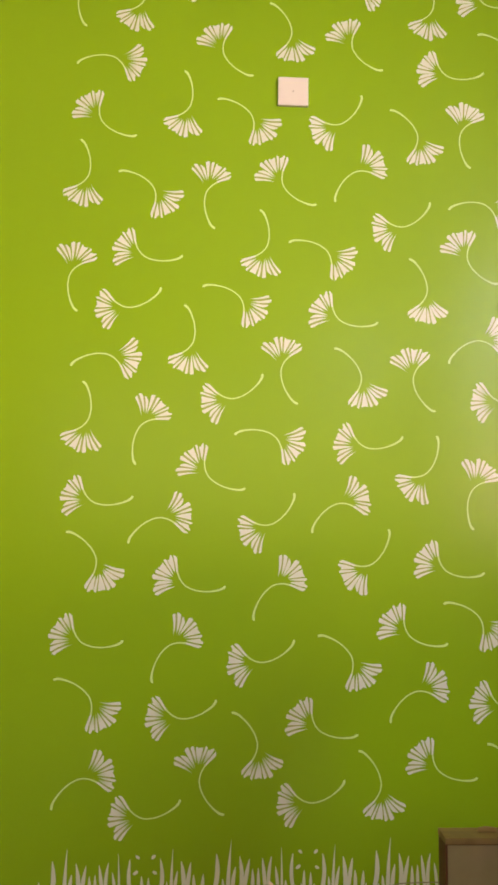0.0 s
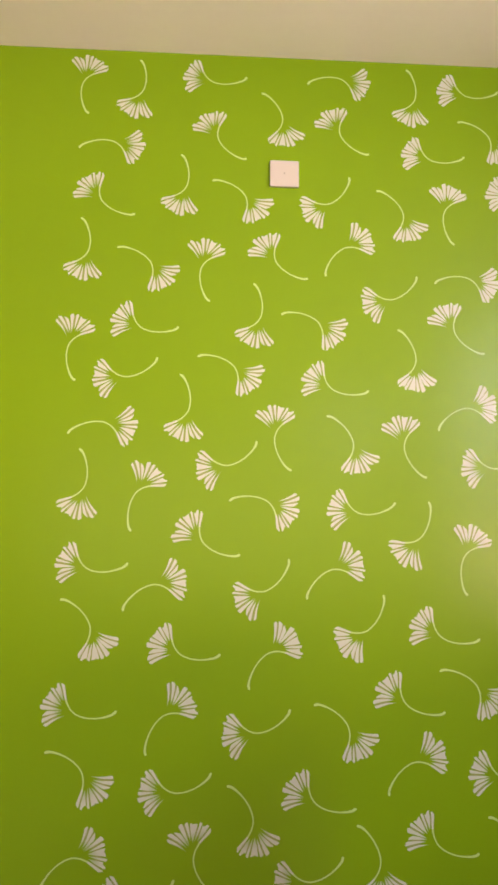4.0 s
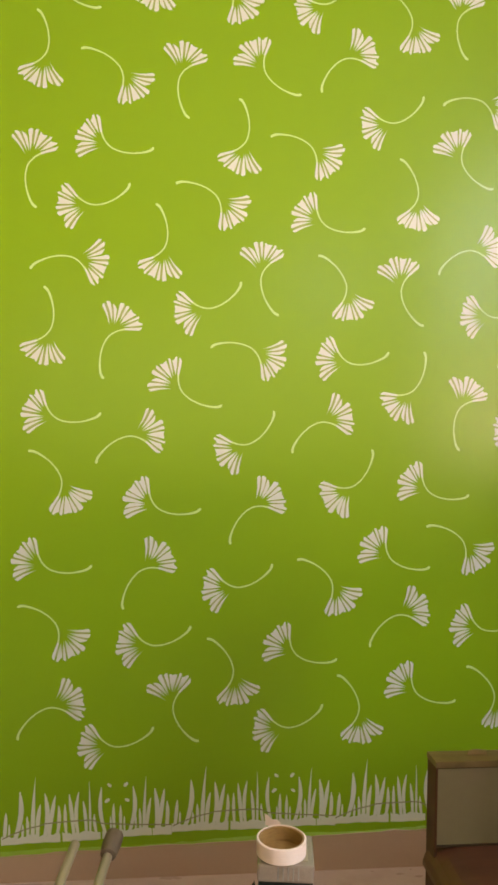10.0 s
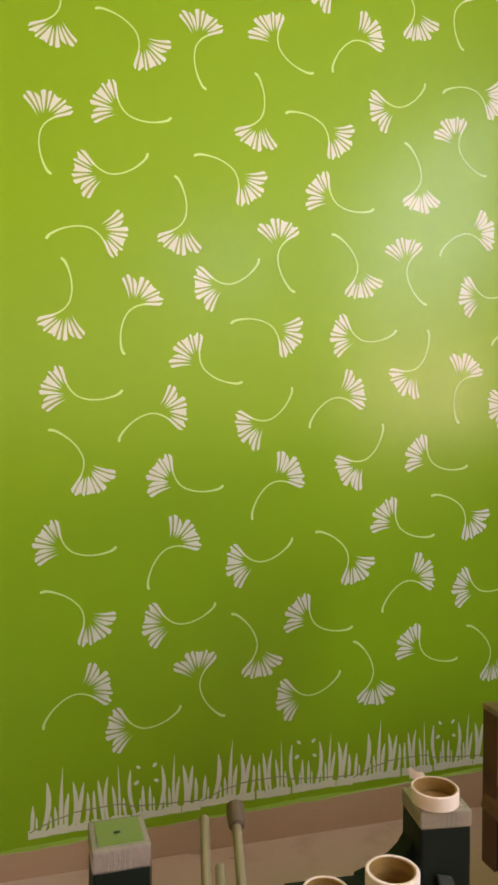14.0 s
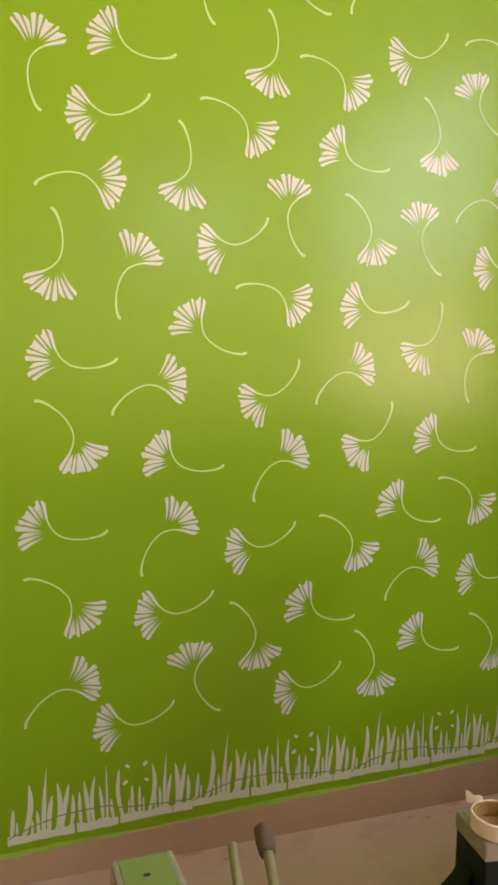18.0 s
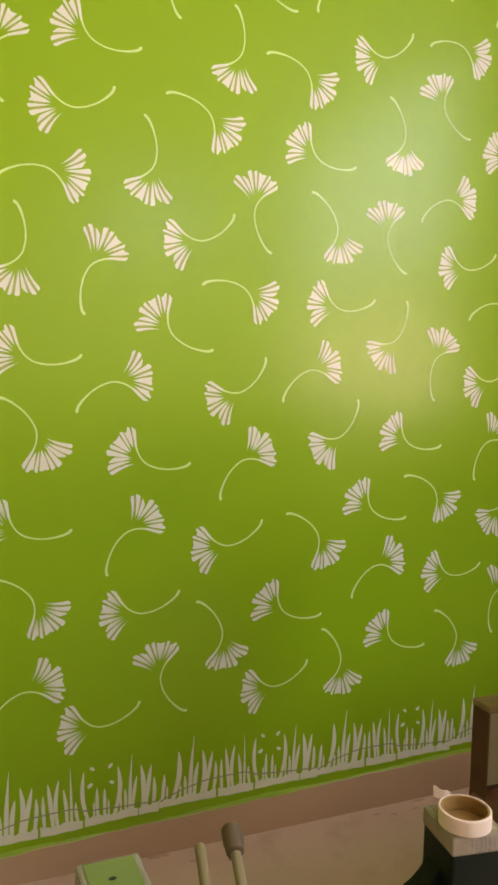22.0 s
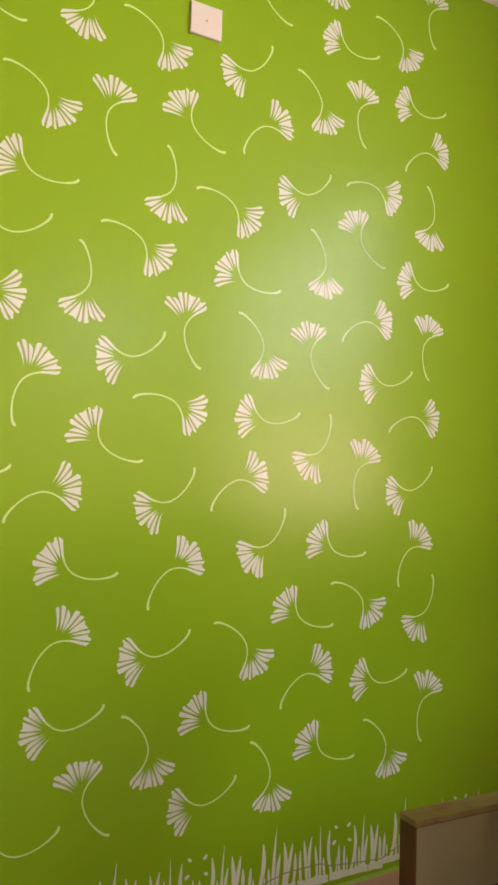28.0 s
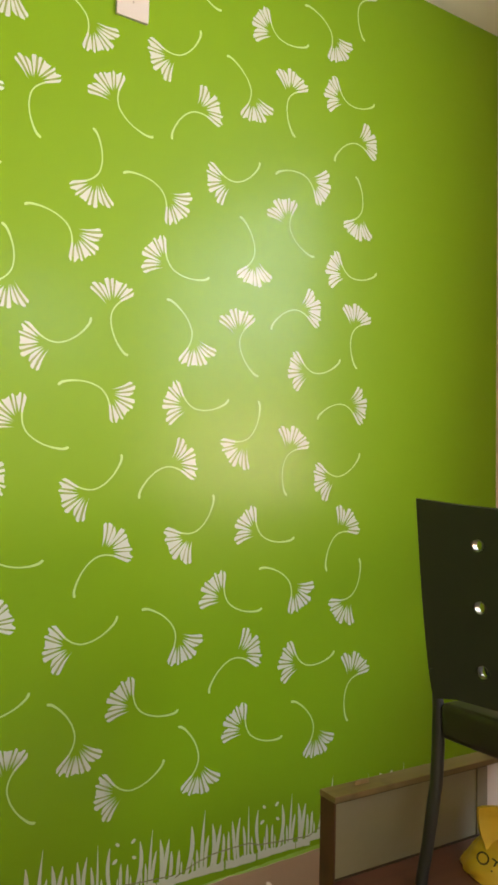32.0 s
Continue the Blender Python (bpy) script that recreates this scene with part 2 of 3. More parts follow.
def prism(points, y0, y1, bevel=0.0):
    """A shape in the x-z plane, drawn out from y0 to y1."""
    bm = bmesh.new()
    f = bm.faces.new([bm.verts.new((x, y0, z)) for x, z in points])
    r = bmesh.ops.extrude_face_region(bm, geom=[f])
    bmesh.ops.translate(bm, verts=[v for v in r["geom"] if isinstance(v, bmesh.types.BMVert)], vec=(0, y1 - y0, 0))
    if bevel:
        bmesh.ops.bevel(bm, geom=bm.edges[:], offset=bevel, segments=2, affect="EDGES")
    return bm


def slab(points, z0, z1, bevel=0.0):
    """A shape in the x-y plane, drawn up from z0 to z1."""
    bm = bmesh.new()
    f = bm.faces.new([bm.verts.new((x, y, z0)) for x, y in points])
    r = bmesh.ops.extrude_face_region(bm, geom=[f])
    bmesh.ops.translate(bm, verts=[v for v in r["geom"] if isinstance(v, bmesh.types.BMVert)], vec=(0, 0, z1 - z0))
    if bevel:
        bmesh.ops.bevel(bm, geom=bm.edges[:], offset=bevel, segments=2, affect="EDGES")
    return bm


def tube(points, radii, sides=14, bm=None, flat=1.0):
    """A round bar along points, closed at both ends."""
    bm = bm or bmesh.new()
    pts = [Vector(p) for p in points]
    rings = []
    for i, p in enumerate(pts):
        d = (pts[min(i + 1, len(pts) - 1)] - pts[max(i - 1, 0)]).normalized()
        a = d.cross(Vector((0, 0, 1)) if abs(d.z) < 0.9 else Vector((0, 1, 0))).normalized()
        b = d.cross(a)
        r = radii[i] if isinstance(radii, (list, tuple)) else radii
        rings.append([bm.verts.new(p + r * (math.cos(2 * math.pi * k / sides) * a + flat * math.sin(2 * math.pi * k / sides) * b)) for k in range(sides)])
    for r0, r1 in zip(rings, rings[1:]):
        for k in range(sides):
            bm.faces.new((r0[k], r0[(k + 1) % sides], r1[(k + 1) % sides], r1[k]))
    bm.faces.new(rings[0][::-1])
    bm.faces.new(rings[-1])
    return bm


def lathe(profile, sides=40, wobble=0.0):
    """A closed ring-shaped profile of (radius, height) turned round the z axis."""
    bm = bmesh.new()
    rings = []
    for k in range(sides):
        a = 2 * math.pi * k / sides
        w = 1 + wobble * math.sin(2 * a + 0.6) + wobble * 0.5 * math.sin(5 * a)
        rings.append([bm.verts.new((r * w * math.cos(a), r * w * math.sin(a), z)) for r, z in profile])
    for k in range(sides):
        r0, r1 = rings[k], rings[(k + 1) % sides]
        for i in range(len(profile)):
            j = (i + 1) % len(profile)
            bm.faces.new((r0[i], r1[i], r1[j], r0[j]))
    return bm


# ---- the room ----
EAST, WEST, SOUTH, TOP = 1.7535, -1.9, -3.6, 3.158

wall_north = part("wall_north", box(WEST - 0.15, 0, -0.1, EAST, 0.15, TOP), GREEN)
tagged(wall_north, "satin apple-green painted wall with cream ginkgo leaf stencils", "wall", kind="structure")
bm = box(EAST, SOUTH, -0.1, EAST + 0.10, -3.2, TOP)
box(EAST, -3.2, -0.1, EAST + 0.10, -1.28, 1.22, bm=bm)
box(EAST, -3.2, 3.13, EAST + 0.10, -1.28, TOP, bm=bm)
box(EAST, -1.28, -0.1, EAST + 0.10, 0.15, TOP, bm=bm)
tagged(part("wall_east", bm, PINK_WALL), "plain pink-beige painted wall with a window opening", "wall", kind="structure")
# unseen west wall, its ochre chosen to throw warm light on the left
tagged(part("wall_west", box(WEST - 0.15, SOUTH, -0.1, WEST, 0, TOP), OCHRE_BOUNCE), "plain unseen wall, ochre to bounce warm light", "wall", kind="structure")
# unseen south wall; its opening is added to let in fill light
bm = box(WEST - 0.15, SOUTH - 0.12, -0.1, -1.40, SOUTH, TOP)
box(1.30, SOUTH - 0.12, -0.1, EAST + 0.10, SOUTH, TOP, bm=bm)
box(-1.40, SOUTH - 0.12, -0.1, 1.30, SOUTH, 1.25, bm=bm)
box(-1.40, SOUTH - 0.12, 2.85, 1.30, SOUTH, TOP, bm=bm)
tagged(part("wall_south", bm, GREY_WALL), "plain dull cream unseen wall with an added opening for fill light", "wall", kind="structure")
tagged(part("ceiling", box(WEST - 0.15, SOUTH - 0.15, TOP, EAST + 0.25, 0.15, TOP + 0.1), CEILING), "plain off-white painted ceiling", "ceiling", kind="structure")
tagged(part("floor", box(WEST, SOUTH - 0.12, -0.12, EAST, 0, 0), FLOOR), "dusty pinkish beige floor with dirt marks", "floor", kind="structure")

# outside the window: bright sky above sunlit ground
bm = bmesh.new()
bm.faces.new([bm.verts.new(p) for p in ((3.0, -16, 2.40), (3.0, -1.0, 2.40), (3.0, -1.0, 5.6), (3.0, -16, 5.6))])
tagged(part("backdrop", bm, glow("sky_glow", (0.86, 0.90, 0.93), SKY_LIGHT)), "pale bright sky outside the window", "sky", kind="structure")
bm = bmesh.new()
bm.faces.new([bm.verts.new(p) for p in ((8.0, -100, 0.2), (8.0, -3.0, 0.2), (8.0, -3.0, 3.2), (8.0, -100, 3.2))])
tagged(part("backdrop", bm, glow("sunlit_glow", (1.0, 0.69, 0.46), SUNLIT_LIGHT)), "warm sunlit distance outside the window", "backdrop", kind="structure")
bm = bmesh.new()
bm.faces.new([bm.verts.new(p) for p in ((8.0, -100, -40), (8.0, -3.0, -40), (8.0, -3.0, 0.19), (8.0, -100, 0.19))])
tagged(part("backdrop", bm, glow("ground_glow", (1.0, 0.88, 0.76), GROUND_LIGHT)), "pale bright ground outside the window", "backdrop", kind="structure")

# added glow behind the south opening, warm fill for the green wall
bm = bmesh.new()
bm.faces.new([bm.verts.new(p) for p in ((-5.0, -4.6, -1.0), (1.80, -4.6, -1.0), (1.80, -4.6, 2.5), (-5.0, -4.6, 2.5))])
tagged(part("backdrop", bm, glow("south_fill_glow", (1.0, 0.83, 0.55), SOUTH_FILL)), "added warm fill glow behind the unseen south opening", "backdrop", kind="structure")

# skirting band along the foot of the green wall
rng = random.Random(4)
upper = []
for i in range(81):
    x = WEST + (EAST - WEST) * i / 80
    upper.append((x, 0.098 + 0.022 * max(-1.0, min(1.2, (x - 0.1) / 0.75)) + rng.uniform(-0.0025, 0.0025)))
baseboard = part("baseboard", prism([(WEST, 0.0), (EAST, 0.0)] + upper[::-1], -0.006, 0.0), BAND)
tagged(baseboard, "brown-beige painted skirting band along the wall foot", "baseboard", kind="structure")

# brushed lighter green edge where the wall paint ends
rng = random.Random(21)
bm = bmesh.new()
low, top = [], []
for i in range(141):
    x = WEST + (EAST - WEST) * i / 140
    z = 0.098 + 0.022 * max(-1.0, min(1.2, (x - 0.1) / 0.75))
    low.append(bm.verts.new((x, -0.0062, z - 0.004 + rng.uniform(-0.003, 0.002))))
    top.append(bm.verts.new((x, -0.0004, z + 0.007 + 0.004 * math.sin(x * 9) + rng.uniform(-0.002, 0.002))))
for i in range(140):
    bm.faces.new((low[i], low[i + 1], top[i + 1], top[i]))
tagged(part("trim", bm, material("light_green_paint_edge", (0.215, 0.37, 0.015), rough=0.5, vary=0.2, scale=12, fine=70)), "brushed light green paint edge along the skirting", "paint edge", kind="structure")

# crumbs of dirt along the foot of the wall
DIRT = material("dark_brown_dirt", (0.44, 0.33, 0.25), rough=0.9, vary=0.3, scale=60, fine=300, bump=0.4)
rng = random.Random(9)
bm = bmesh.new()
spots = [(-0.110, -0.013, 0.024), (-0.085, -0.016, 0.012), (-0.020, -0.065, 0.011), (0.575, -0.040, 0.012), (0.630, -0.056, 0.014), (0.713, -0.052, 0.013), (0.745, -0.016, 0.020)]
spots += [(rng.uniform(-0.7, 1.0), -0.012 - 0.05 * rng.random() ** 2, rng.uniform(0.002, 0.005)) for k in range(12)]
for x, y, r in spots:
    r *= 0.75
    ring = [(x + r * (1 + 0.35 * rng.uniform(-1, 1)) * math.cos(a * 0.698) * 1.5, min(-0.0065, y + r * 0.55 * (1 + 0.35 * rng.uniform(-1, 1)) * math.sin(a * 0.698))) for a in range(9)]
    top = bm.verts.new((x, min(-0.007, y), 0.002 + 0.12 * r))
    low = [bm.verts.new((u, v, 0.0006)) for u, v in ring]
    for k in range(9):
        bm.faces.new((low[k], low[(k + 1) % 9], top))
tagged(part("floor_dirt", bm, DIRT, smooth=True), "dark crumbs of dirt on the floor along the wall", "dirt", kind="stuff")


# ---- ginkgo leaf stencils on the wall ----
def strip(bm, pts, widths, mat=0):
    """A flat painted stroke along points (u, v) in the wall plane."""
    rows = []
    for i, (x, z) in enumerate(pts):
        dx, dz = pts[min(i + 1, len(pts) - 1)][0] - pts[max(i - 1, 0)][0], pts[min(i + 1, len(pts) - 1)][1] - pts[max(i - 1, 0)][1]
        n = math.hypot(dx, dz) or 1
        w = widths[i] / 2
        rows.append((bm.verts.new((x - dz / n * w, 0, z + dx / n * w)), bm.verts.new((x + dz / n * w, 0, z - dx / n * w))))
    for (a, b), (c, d) in zip(rows, rows[1:]):
        bm.faces.new((a, b, d, c)).material_index = mat


def spline(pts, n):
    """Points along a smooth curve through pts."""
    out = []
    for i in range(len(pts) - 1):
        p0, p1, p2, p3 = (pts[max(0, min(len(pts) - 1, i + k))] for k in (-1, 0, 1, 2))
        for k in range(n):
            t = k / n
            out.append(tuple(0.5 * (2 * b + (c - a) * t + (2 * a - 5 * b + 4 * c - d) * t * t + (3 * b - a - 3 * c + d) * t ** 3) for a, b, c, d in zip(p0, p1, p2, p3)))
    return out + [pts[-1]]


LEAF = 0.1562   # from the heart of the fan to the stalk's tip
STALK = [(-0.055, 0.455), (-0.030, 0.36), (-0.006, 0.25), (0.022, 0.165), (0.083, 0.050), (0.165, -0.040), (0.26, -0.097), (0.40, -0.135), (0.50, -0.143), (0.62, -0.141), (0.79, -0.110), (0.93, -0.058), (1.0, 0.010)]
# petals of the fan: the two corners of the tip, the root, and how far the petal bows
PETALS = [(-0.036, 0.462, -0.100, 0.505, 0.004, 0.185, 0.004), (-0.143, 0.486, -0.203, 0.392, -0.032, 0.158, 0.006), (-0.244, 0.402, -0.288, 0.392, -0.052, 0.108, 0.0),
          (-0.304, 0.338, -0.383, 0.222, -0.062, 0.078, -0.004), (-0.424, 0.187, -0.424, 0.128, -0.100, 0.058, 0.0), (-0.468, 0.084, -0.456, 0.002, -0.030, -0.006, 0.004),
          (-0.330, -0.036, -0.420, -0.123, -0.030, -0.026, 0.006), (-0.424, -0.180, -0.425, -0.256, -0.040, -0.062, 0.014), (-0.388, -0.294, -0.334, -0.316, 0.022, -0.097, 0.020)]
# torn edges of two of the tips
TORN = {1: [(-0.150, 0.496), (-0.173, 0.488), (-0.179, 0.412)], 3: [(-0.318, 0.306), (-0.336, 0.250), (-0.362, 0.243)]}


def leaf_mesh(seed, spread, fade):
    """One print of the leaf stencil. spread: how far the paint ran into the gaps; fade: how far it is thin round the heart."""
    r = random.Random(seed)
    bm = bmesh.new()
    curve = spline(STALK, 4)
    n = len(curve) - 1
    widths = [(0.026 + 0.030 * max(0, 1 - i / n * 3.2) + 0.024 * max(0, min(1, (i / n - 0.76) / 0.2))) * (1, 0.9, 0.55)[max(0, i - n + 2)] for i in range(n + 1)]
    strip(bm, [(x * LEAF, z * LEAF) for x, z in curve], [w * LEAF for w in widths], 1)
    bm.faces.ensure_lookup_table()
    for f in bm.faces[:11]:
        f.material_index = 0
    for v in bm.verts:
        v.co.y = -0.0002
    covers = [1.0] * len(bm.verts)
    thick = lambda x, z: max(0.0, min(1.0, (math.hypot(x - 0.02, (z + 0.02) * (0.55 if z > 0 else 1.0)) - 0.04) / fade))
    edges = []
    for k, (rx, rz, lx, lz, ox, oz, bow) in enumerate(PETALS):
        mx, mz = (rx + lx) / 2 - ox, (rz + lz) / 2 - oz
        long = math.hypot(mx, mz)
        ux, uz = mx / long, mz / long
        px, pz = uz, -ux                      # across the petal, towards its first corner
        grow = r.uniform(-0.010, 0.008)

        def at(s, cx, cz, side):
            w = spread * min(1, s * 3) * side
            b = bow * math.sin(math.pi * s)
            return ox + (cx - ox) * s + ux * grow * s + px * (w + b), oz + (cz - oz) * s + uz * grow * s + pz * (w + b)

        steps = (0.03, 0.14, 0.28, 0.44, 0.60, 0.76, 0.88, 0.95)[:6 if k in TORN else 8]
        right, left = [at(s, rx, rz, 1) for s in steps], [at(s, lx, lz, -1) for s in steps]
        edges.append((right, left))
        rv, lv = [], []
        for (ax, az), (bx, bz) in zip(right, left):
            for x, z, row in ((ax, az, rv), (bx, bz, lv)):
                row.append(bm.verts.new((x * LEAF, 0, z * LEAF)))
                covers.append(thick(x, z))
        for i in range(len(steps) - 1):
            bm.faces.new((rv[i], rv[i + 1], lv[i + 1], lv[i])).material_index = 0
        if k in TORN:
            rim = [at(0.995, rx, rz, 1)] + [(x + r.uniform(-0.006, 0.006), z + r.uniform(-0.006, 0.006)) for x, z in TORN[k]] + [at(0.995, lx, lz, -1)]
        else:
            (ax, az), (bx, bz) = at(0.985, rx, rz, 1), at(0.985, lx, lz, -1)
            rim = []
            for q, out in ((0.06, 0.0), (0.22, 0.75), (0.42, 1.0), (0.60, 0.8), (0.80, 0.85), (0.94, 0.0)):
                o = 0.013 * out + r.uniform(-0.005, 0.005) * (out > 0)
                rim.append((ax + (bx - ax) * q + ux * o, az + (bz - az) * q + uz * o))
        tip = []
        for x, z in rim:
            tip.append(bm.verts.new((x * LEAF, 0, z * LEAF)))
            covers.append(1.0)
        bm.faces.new([rv[-1]] + tip + [lv[-1]]).material_index = 0
    # dull olive gaps between the petals
    for k in range(len(edges) - 1):
        if k == 5:
            continue
        a, b = edges[k][1], edges[k + 1][0]
        pts = [((p[0] + q[0]) / 2 * LEAF, (p[1] + q[1]) / 2 * LEAF) for p, q in zip(a, b)][2:]
        reach = len(pts)
        ws = [min(0.024, math.hypot(p[0] - q[0], p[1] - q[1]) * 0.9 + 0.004) * LEAF * e for p, q, e in zip(a[2:], b[2:], (0.4, 0.7, 0.8, 0.8, 0.75, 0.5)[:reach])]
        first = len(bm.verts)
        strip(bm, pts, ws, 2)
        covers += [1.0] * (len(bm.verts) - first)
        bm.verts.ensure_lookup_table()
        for v in bm.verts[first:]:
            v.co.y = 0.0002
    for f in bm.faces:
        f.normal_update()
        if f.normal.y > 0:
            f.normal_flip()
    me = bpy.data.meshes.new("painted_leaf")
    bm.to_mesh(me)
    bm.free()
    me.materials.append(LEAF_WHITE)
    me.materials.append(STEM_PAINT)
    me.materials.append(VEIN_PAINT)
    me.attributes.new("cover", "FLOAT", "POINT").data.foreach_set("value", covers)
    return me


# heart of the fan (x, height), the way to the stalk's tip in degrees, and how the print came out:
# 0 open gaps, 1 usual, 2 paint run together, 3 thin round the heart
LEAVES_A = [
    (0.3974, 3.0743, -173.7, 3),
    (-0.1301, 3.0579, 5.1, 3),
    (-0.5425, 3.0613, -84.6, 1),
    (1.0274, 3.0498, -83.3, 2),
    (0.7819, 3.0450, 5.1, 2),
    (0.6217, 2.9761, 97.0, 1),
    (-0.3551, 2.9672, 89.7, 1),
    (0.1606, 2.8795, 121.4, 1),
    (0.3409, 2.8921, -40.8, 3),
    (0.9163, 2.8483, 148.4, 2),
    (-0.0901, 2.8593, -42.0, 3),
    (0.6456, 2.7881, 2.3, 2),
    (-0.3998, 2.7947, -172.7, 3),
    (0.9433, 2.6482, 9.5, 2),
    (-0.1907, 2.6069, 93.2, 1),
    (-0.4917, 2.6063, -27.5, 3),
]
LEAVES_B = [
    (0.0457, 2.5917, 150.3, 1),
    (0.7282, 2.6143, -81.0, 2),
    (0.2882, 2.5798, 50.0, 1),
    (0.5895, 2.5375, 132.4, 1),
    (1.0414, 2.5199, -140.8, 2),
    (0.3984, 2.4537, -128.2, 1),
    (0.1104, 2.4056, -33.8, 1),
    (-0.1152, 2.3824, -81.6, 0),
    (-0.5116, 2.3600, 97.9, 0),
    (-0.2706, 2.3354, 150.9, 0),
    (0.8345, 2.3267, -176.0, 2),
    (0.4948, 2.2411, 38.4, 0),
    (1.0384, 2.2350, 98.3, 2),
    (0.7247, 2.1723, -41.5, 1),
    (0.0706, 2.1403, 95.3, 0),
    (0.3012, 2.1473, 164.3, 0),
]
LEAVES_C = [
    (-0.3493, 2.1425, -3.0, 0),
    (-0.5447, 2.0984, -83.5, 0),
    (0.9641, 2.0335, 9.6, 2),
    (0.6075, 2.0014, 112.8, 2),
    (0.0195, 1.9823, 160.3, 0),
    (-0.3987, 1.9545, 27.5, 0),
    (0.2881, 1.9499, -7.5, 0),
    (0.8044, 1.8868, -146.2, 2),
    (1.0206, 1.8648, -84.9, 2),
    (-0.1599, 1.8177, 98.6, 0),
    (0.1291, 1.8041, -69.5, 0),
    (-0.3882, 1.8010, -167.4, 0),
    (0.5512, 1.7773, -60.1, 0),
    (0.4006, 1.7208, 129.1, 0),
    (0.8161, 1.6743, 22.1, 3),
    (-0.0559, 1.6615, 35.5, 0),
]
LEAVES_D = [
    (-0.2962, 1.6086, -101.4, 0),
    (1.0120, 1.5818, -157.4, 3),
    (-0.4882, 1.5613, 94.2, 0),
    (0.3706, 1.5267, 11.6, 0),
    (0.1395, 1.5410, 174.2, 0),
    (-0.1232, 1.4463, -23.2, 0),
    (0.5783, 1.4174, 69.2, 0),
    (0.7586, 1.4212, -93.4, 1),
    (-0.4874, 1.3440, 4.0, 0),
    (0.3470, 1.3564, -136.8, 0),
    (0.9284, 1.3225, 36.8, 1),
    (-0.2158, 1.2997, -144.6, 0),
    (0.0720, 1.2566, 47.9, 0),
    (0.9795, 1.1603, -113.1, 1),
    (0.3949, 1.1311, 57.7, 2),
    (-0.4260, 1.1307, 134.4, 2),
]
LEAVES_E = [
    (0.6287, 1.1517, -8.2, 1),
    (0.1415, 1.1045, -124.6, 2),
    (-0.1923, 1.0937, -5.5, 2),
    (0.7913, 0.9640, 153.8, 1),
    (0.5142, 0.9529, -16.6, 1),
    (-0.1813, 0.9206, -119.2, 1),
    (-0.5056, 0.9146, -1.6, 3),
    (1.0091, 0.9053, 71.7, 1),
    (0.3795, 0.8371, 143.1, 1),
    (0.0429, 0.8424, 28.2, 1),
    (0.5932, 0.7772, -135.6, 1),
    (0.8031, 0.7228, 9.7, 1),
    (-0.4243, 0.7114, 148.6, 3),
    (-0.2044, 0.6768, 21.0, 3),
    (1.0321, 0.6670, -94.7, 1),
    (0.2281, 0.6641, -12.2, 1),
]
LEAVES_F = [
    (0.0788, 0.5685, 124.6, 3),
    (0.6027, 0.5447, -16.0, 1),
    (-0.1148, 0.5245, -57.1, 3),
    (-0.4338, 0.5123, -138.6, 3),
    (0.8887, 0.4873, 131.1, 3),
    (0.4583, 0.4467, 118.6, 1),
    (0.2013, 0.4236, 27.5, 3),
    (-0.3083, 0.3822, 20.7, 3),
]

PRINTS = ((0.003, 0.13), (0.006, 0.14), (0.0095, 0.09), (0.0065, 0.24))
leaf_meshes = [[leaf_mesh(3 * k + j, *PRINTS[k]) for j in range(3)] for k in range(4)]
rng = random.Random(11)
for x, z, turn, kind in LEAVES_A + LEAVES_B + LEAVES_C + LEAVES_D + LEAVES_E + LEAVES_F:
    ob = new("painted_leaf", leaf_meshes[kind][rng.randrange(3)])
    ob.parent = wall_north
    ob.matrix_basis = pose(x, -0.0008, z, 0, -turn, 0)

# ---- grass border stencil ----
G = 0.000626
# blades: foot, tip, height, width, bulge (in units of G)
BLADES = [(15, 25, 150, 18, 1), (35, 38, 96, 10, 1), (64, 89, 243, 25, 15), (96, 98, 91, 12, 1), (120, 118, 128, 15, 2), (142, 160, 305, 21, -3), (165, 180, 180, 21, -5)]
BLADES += [(197, 201, 229, 22, 12), (215, 248, 216, 21, -2), (253, 263, 169, 18, 5), (295, 291, 174, 16, -2), (329, 311, 218, 19, 1), (348, 355, 227, 18, -11), (386, 374, 182, 16, 3)]
BLADES += [(404, 403, 270, 12, 1), (432, 423, 117, 15, -3), (472, 459, 240, 19, -14), (499, 498, 102, 10, 0), (515, 513, 160, 16, -2), (543, 545, 151, 15, 0), (562, 561, 100, 9, -1)]
BLADES += [(585, 604, 237, 21, 16), (613, 614, 104, 9, 0), (633, 632, 131, 13, 2), (651, 665, 278, 16, -2), (663, 685, 177, 17, -3), (709, 704, 222, 23, 8), (721, 749, 214, 21, -1), (755, 761, 157, 19, 4)]
SEEDS = [(495, 247, 12, -40), (571, 246, 13, 45), (484, 176, 14, 35), (576, 173, 12, -30)]


